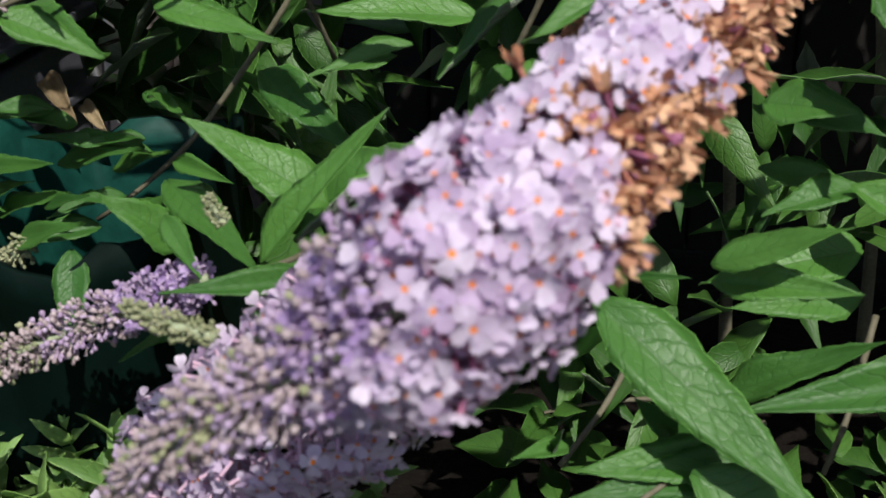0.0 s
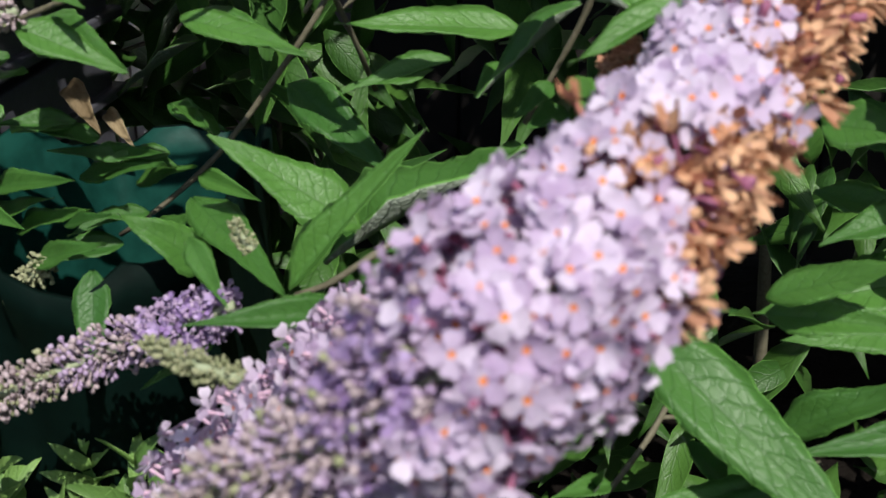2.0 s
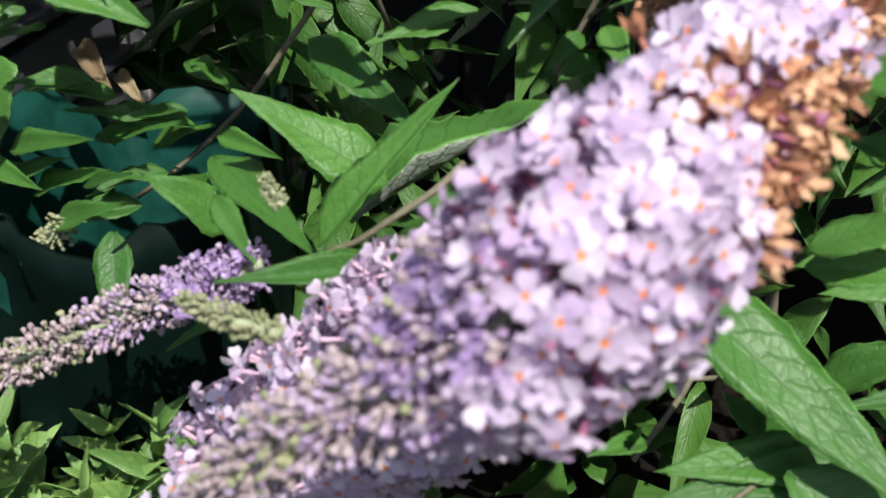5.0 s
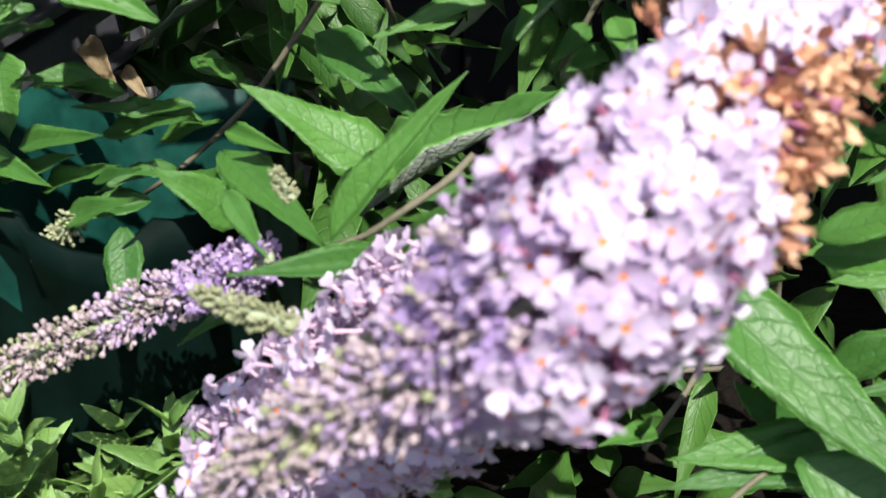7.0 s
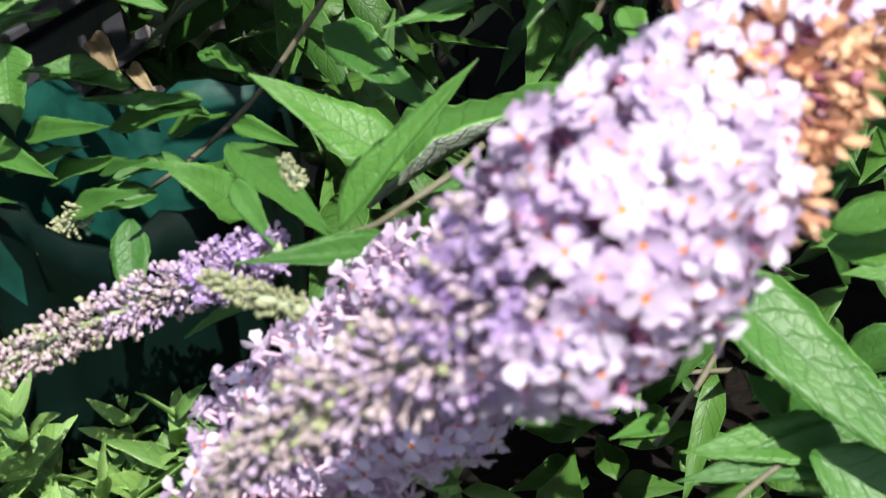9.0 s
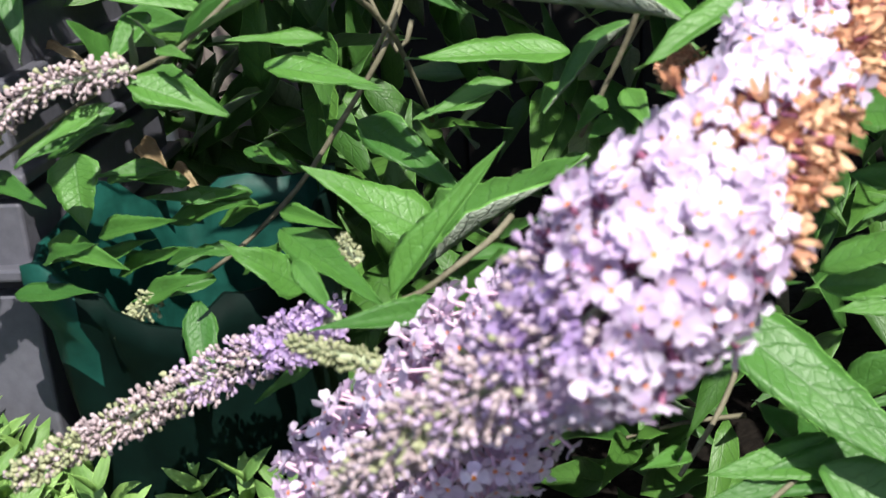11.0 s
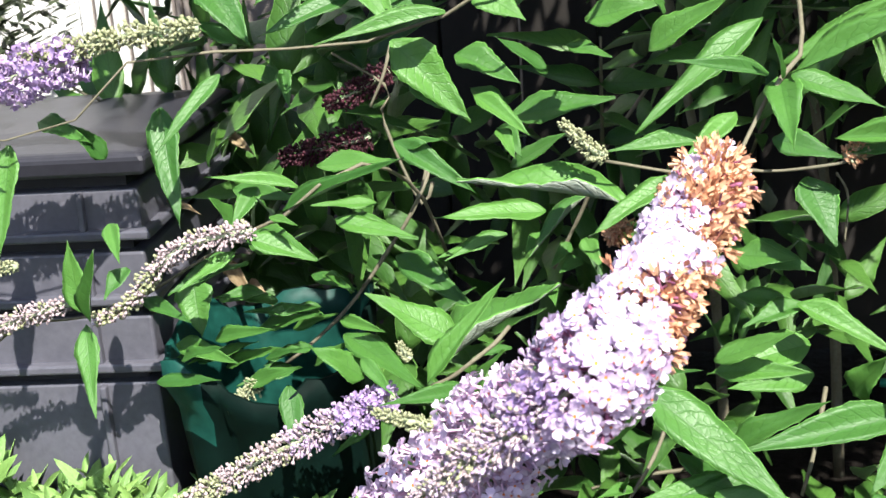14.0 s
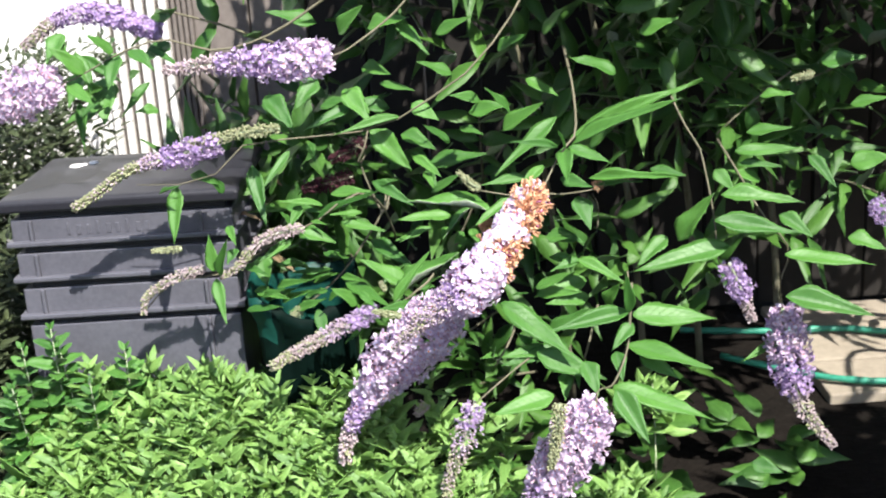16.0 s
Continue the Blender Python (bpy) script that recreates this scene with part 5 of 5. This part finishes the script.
def bush_mass():
    """The rest of the bush: shoots with pairs of leaves, filling the body behind the picked-out leaves. An unseen
    canopy and bough are added for shade.
    """
    rng = random.Random(9)
    heap, blades = LeafHeap(), [small_blade(s, 0.08 * s / 30, 0.25, ("far_leaf", "under")) for s in (31, 33, 37)]
    off = BUSH.location
    twigs = []
    for k in range(1400):
        x, y = rng.uniform(-0.30, 1.3), rng.uniform(0.94, 1.65)
        z = rng.uniform(0.12, 0.85)
        # odd shoots go above the view, an unseen canopy added to shade the interior
        if k % 2:
            y, z = rng.uniform(0.84, 1.7), rng.uniform(0.87, 1.35)
        if k % 12 == 0:
            x, y, z = rng.uniform(-0.25, 0.12), rng.uniform(0.90, 1.25), rng.uniform(0.28, 0.80)
        edge = -0.25 + 0.25 * max(0.0, 0.52 - z) + 0.2 * max(0.0, y - 1.0)
        if (x > 0.60 and y < 1.45 and z > 0.5 and rng.random() < 0.75) or (x > 0.6 and z < 0.5):
            continue
        if x < edge or (x > 0.50 and z < 0.40) or (x > 0.33 and z < 0.25):
            continue
        if k % 18 == 1:
            x, y, z = rng.uniform(-0.30, -0.12), rng.uniform(1.10, 1.3), rng.uniform(0.25, 0.58)
        if k % 4 == 0 and k < 1000:
            x, y, z = rng.uniform(0.25, 1.5), rng.uniform(1.45, 1.8), rng.uniform(0.36, 1.1)
        # last shoots thicken the added canopy, unseen, over the front of the bush
        if k >= 1000:
            x, y, z = rng.uniform(-0.18, 0.90), rng.uniform(0.84, 1.12), rng.uniform(0.95, 1.18)
        if -0.14 < x < 0.18 and 0.34 < z < 0.66 and rng.random() < 0.55:
            continue
        way = Vector((rng.uniform(-0.9, 0.5), rng.uniform(-0.6, 0.2), rng.uniform(-0.25, 0.7))).normalized()
        base, length = Vector((x, y, z)), rng.uniform(0.10, 0.20)
        base.y = max(base.y, (0.82 if z > 0.94 else 0.86 if z > 0.88 else 0.94 if z > 0.67 else 1.02 if x < 0.0 else 1.14) - way.y * length)
        twigs.append((base - off, base + way * length - off))
        pairs = rng.randint(3, 5)
        for p in range(pairs):
            at = base + way * length * (p + 0.6) / pairs
            side = way.cross(Vector((rng.uniform(-1, 1), rng.uniform(-1, 1), rng.uniform(-0.2, 1)))).normalized()
            size = rng.uniform(0.055, 0.105)
            for sgn in (-1, 1):
                d = (side * sgn + way * 0.55 + Vector((0, 0, rng.uniform(-0.5, 0.1)))).normalized()
                m = leaf_pose(at, at + d * size, size * rng.uniform(0.24, 0.31), rng.uniform(-35, 35), (0.0, -0.50, 0.85))
                heap.add(rng.choice(blades), Matrix.Translation(-off) @ m)
    # bough out of view on the right, added to shade the ground
    for k in range(85):
        base = Vector((rng.uniform(0.84, 1.3), rng.uniform(-0.05, 0.5), rng.uniform(1.0, 1.16)))
        for p in range(5):
            at = base + Vector((rng.uniform(-0.06, 0.06), rng.uniform(-0.06, 0.06), rng.uniform(-0.03, 0.03)))
            d = Vector((rng.uniform(-1, 1), rng.uniform(-1, 1), rng.uniform(-0.4, 0.3))).normalized()
            size = rng.uniform(0.07, 0.12)
            heap.add(rng.choice(blades), Matrix.Translation(-off) @ leaf_pose(at, at + d * size, size * 0.33, rng.uniform(-35, 35), (0.2, -0.5, 0.85)))
    for k in range(70):
        x, y = rng.uniform(-0.06, 0.50), rng.uniform(0.82, 1.30)
        if x > 0.34 and k % 3:
            continue
        for p in range(3):
            a, size = rng.uniform(0, 6.28), rng.uniform(0.05, 0.085)
            at = Vector((x, y, rng.uniform(0.015, 0.07)))
            heap.add(rng.choice(blades), Matrix.Translation(-off) @ leaf_pose(at, at + Vector((math.cos(a), math.sin(a), rng.uniform(-0.1, 0.4))) * size, size * 0.5, rng.uniform(-20, 20), (0, -0.4, 0.9)))
    ob = new("foliage", heap.mesh("foliage", ["far_leaf", "under"]))
    ob.parent = BUSH
    ob["kind"] = "stuff"
    for a, b in twigs[:150]:
        t = new("twig", stem_mesh("twig", [tuple(a), tuple((a + b) / 2 + Vector((0, 0, 0.004))), tuple(b)], 0.0022, 0.0012, "stem", 5, 5))
        t.parent = BUSH
    # unseen branch added to carry the shading bough
    branch([(0.96, 1.50, -0.02), (1.00, 1.15, 0.62), (1.06, 0.65, 1.0), (1.07, 0.35, 1.08), (1.05, 0.05, 1.08)], 0.008, 0.003)
    for x, y in ((0.34, 1.52), (0.46, 1.6), (0.60, 1.55), (0.20, 1.5)):
        branch([(x, y, -0.02), (x - 0.03, y - 0.02, 0.35), (x - 0.10, y - 0.03, 0.75), (x - 0.14, y - 0.05, 1.15)], 0.007, 0.003)


bush_mass()


def herb_tuft(heap, blades, rng, x, y, h, pairs=5):
    lean = Vector((rng.uniform(-0.35, 0.35), rng.uniform(-0.4, 0.2), 1)).normalized()
    spin, big = rng.uniform(0, 3.14), rng.uniform(0.75, 1.55)
    for p in range(pairs):
        at = Vector((x, y, h)) - lean * 0.0105 * big * p
        a = spin + (p % 2) * 1.57 + rng.uniform(-0.2, 0.2)
        size = (0.016, 0.028, 0.037, 0.039, 0.034)[p] * big * rng.uniform(0.8, 1.15)
        for sgn in (0, math.pi):
            d = Vector((math.cos(a + sgn), math.sin(a + sgn), 1.25 - 0.26 * p + rng.uniform(-0.35, 0.35))).normalized()
            heap.add(rng.choice(blades), leaf_pose(at, at + d * size, size * rng.uniform(0.26, 0.36), rng.uniform(-40, 40), (rng.uniform(-0.5, 0.5), -0.35 + rng.uniform(-0.5, 0.4), 0.9)))


def herb_bed():
    """Low aromatic herb, thick with small pairs of leaves, rising towards the bin."""
    rng = random.Random(21)
    heap, blades = LeafHeap(), [leaf_blade(q, 0.14, 0.30, 0.5, 0.7, 7, 3, ("herb", "herb")) for q in (41, 43, 47)]
    for k in range(1800):
        x, y = rng.uniform(-0.57, 0.05), rng.uniform(0.62, 0.885)
        if x > -0.05 - 0.7 * (y - 0.72) and rng.random() < 0.8:
            continue
        if x > -0.30 and y > 0.83 and (x > -0.13 or rng.random() < 0.72):
            continue
        lump = noise.noise(Vector((x * 8, y * 8, 1.0))) + 0.9 * noise.noise(Vector((x * 24, y * 24, 4.0)))
        h = 0.232 + 0.035 * lump + min(0.078, 0.85 * (y - 0.75)) - 0.30 * max(0.0, x + 0.08) - 0.45 * max(0, -x - 0.50) + (0.012 if -0.36 < x < -0.12 and 0.765 < y < 0.84 else 0.0)
        herb_tuft(heap, blades, rng, x, y, h * rng.choice((rng.uniform(0.84, 1.04), rng.uniform(0.84, 1.04), rng.uniform(0.95, 1.13))))
    ob = new("herb_bed", heap.mesh("herb_bed", ["herb", "herb"]))
    tagged(ob, "dense bed of bright green small-leaved herb in full sun", "herbs", kind="stuff")
    for n, (cx, cy, cz, r, many) in enumerate(((0.20, 0.88, 0.125, 0.055, 34), (0.25, 0.95, 0.245, 0.035, 12), (0.13, 0.84, 0.10, 0.03, 10))):
        clump = LeafHeap()
        for k in range(many):
            a, d = rng.uniform(0, 6.28), r * math.sqrt(rng.random())
            herb_tuft(clump, blades, rng, cx + d * math.cos(a), cy + d * math.sin(a), cz + rng.uniform(-0.03, 0.02) - 0.25 * d, 4)
        top = tagged(new("herb_clump"), "small clump of yellow-green herb growing under the bush", "herbs", group="herb clumps")
        top.location = (0, 0, 0)
        under(new("stem", stem_mesh("stem", [(cx, cy, -0.03), (cx + 0.004, cy, cz * 0.5), (cx, cy, cz)], 0.0012, 0.0008, "stem_green", 6, 5)), top)
        under(new("leaf", clump.mesh("leaf", ["herb", "herb"])), top)["kind"] = "stuff"


herb_bed()


def dark_shrub():
    """Dark narrow-leaved evergreen beside the bin."""
    rng = random.Random(33)
    heap, blades = LeafHeap(), [small_blade(s, 0.05, 0.2, ("far_leaf", "far_leaf")) for s in (51, 53)]
    for k in range(2300):
        x, y, z = rng.uniform(-1.05, -0.62), rng.uniform(1.2, 1.75), rng.uniform(0.05, 0.62)
        if k % 3 == 0:
            x, y, z = rng.uniform(-0.90, -0.63), rng.uniform(0.85, 1.2), rng.uniform(0.02, 0.42)
        way = Vector((rng.uniform(-0.5, 0.5), rng.uniform(-0.6, 0.2), 1)).normalized()
        for p in range(7):
            at = Vector((x, y, z)) + way * 0.014 * p
            a = p * 2.4
            d = Vector((math.cos(a), math.sin(a), 0.4)).normalized()
            size = rng.uniform(0.024, 0.044)
            heap.add(rng.choice(blades), leaf_pose(at, at + d * size, size * 0.22, rng.uniform(-30, 30), (-0.1, -0.3, 0.9)))
    ob = new("evergreen_shrub", heap.mesh("evergreen_shrub", ["evergreen", "evergreen"]))
    tagged(ob, "dark narrow-leaved evergreen shrub beside the bin", "shrub", kind="stuff")


dark_shrub()


def woody_sprig(x, y, height, lean, seed):
    """An upright shoot with pairs of rounded leaves."""
    rng = random.Random(seed)
    top = tagged(new("herb_sprig"), "upright shoot with paired oval leaves rising before the bin", "plant", group="shoots before the bin")
    top.location = (x, y, 0.0)
    way = Vector((lean, -0.10, 1)).normalized()
    tip = way * height
    under(new("stem", stem_mesh("stem", [(0, 0, 0.0), tuple(tip * 0.5 + Vector((0.006, 0, 0))), tuple(tip)], 0.0016, 0.0006, "stem_green", 10, 6)), top)
    blades = [mesh_from("sprig_leaf", *[leaf_blade(q, 0.12, 0.2, 0.5, 0.9, 9, 5, ("leaf", "under"))[k] for k in (0, 1, 4, 2, 3)]) for q in (61, 63)]
    for p in range(11):
        at = tip - way * (0.001 + 0.0125 * p)
        a = p * 1.45 + seed
        size = min(0.033, 0.013 + 0.006 * p) * rng.uniform(0.85, 1.15)
        for sgn in (0, math.pi):
            d = Vector((math.cos(a + sgn), 0.8 * math.sin(a + sgn), (1.8, 1.0, 0.7, 0.5, 0.35, 0.2, 0.1, 0.0, -0.1, -0.2, -0.2)[p])).normalized()
            ob = new("leaf", rng.choice(blades))
            ob.parent = top
            ob.matrix_local = leaf_pose(at, at + d * size, size * 0.56, rng.uniform(-15, 15), (0, -0.4, 0.9))


for n, (x, y, h, lean) in enumerate(((-0.57, 0.885, 0.395, 0.02), (-0.537, 0.87, 0.425, 0.05), (-0.50, 0.875, 0.40, -0.03), (-0.457, 0.885, 0.385, 0.06),
                                     (-0.547, 0.835, 0.36, -0.05), (-0.483, 0.835, 0.36, 0.04), (-0.425, 0.895, 0.349, 0.0), (-0.585, 0.845, 0.35, 0.03))):
    woody_sprig(x, y, h, lean, n + 3)


def white_umbel(x, y, z, seed):
    """A small head of white flowers among the herbs."""
    rng = random.Random(seed)
    top = tagged(new("white_flower_head"), "small head of creamy white flowers among the herbs", "flower", group="white flower heads")
    top.location = (x, y, 0)
    under(new("stem", stem_mesh("stem", [(0, 0.01, 0.02), (0.003, 0.004, z * 0.6), (0, 0, z)], 0.0014, 0.0010, "stem_green", 8, 5)), top)
    heap = Heap()
    for k in range(34):
        a, r = k * 2.4, 0.019 * math.sqrt(k / 34)
        d = np.array((math.cos(a) * r * 30, math.sin(a) * r * 30 - 0.3, 1.0))
        heap.add(rng.choice(OPEN), np.array((math.cos(a) * r, math.sin(a) * r, z + 0.006 - 8 * r * r + rng.uniform(0, 0.003))), turned(d, rng.uniform(0, 6)), rng.uniform(0.0026, 0.0036), (0, 0, 1))
    ob = new("blossom", heap.mesh("blossom", ["cream", "stem_green"]))
    ob.parent = top
    ob["kind"] = "stuff"


for n, (x, y, z) in enumerate(((-0.462, 0.85, 0.285), (-0.44, 0.84, 0.275), (-0.355, 0.74, 0.205), (-0.50, 0.76, 0.185))):
    white_umbel(x, y, z, n)
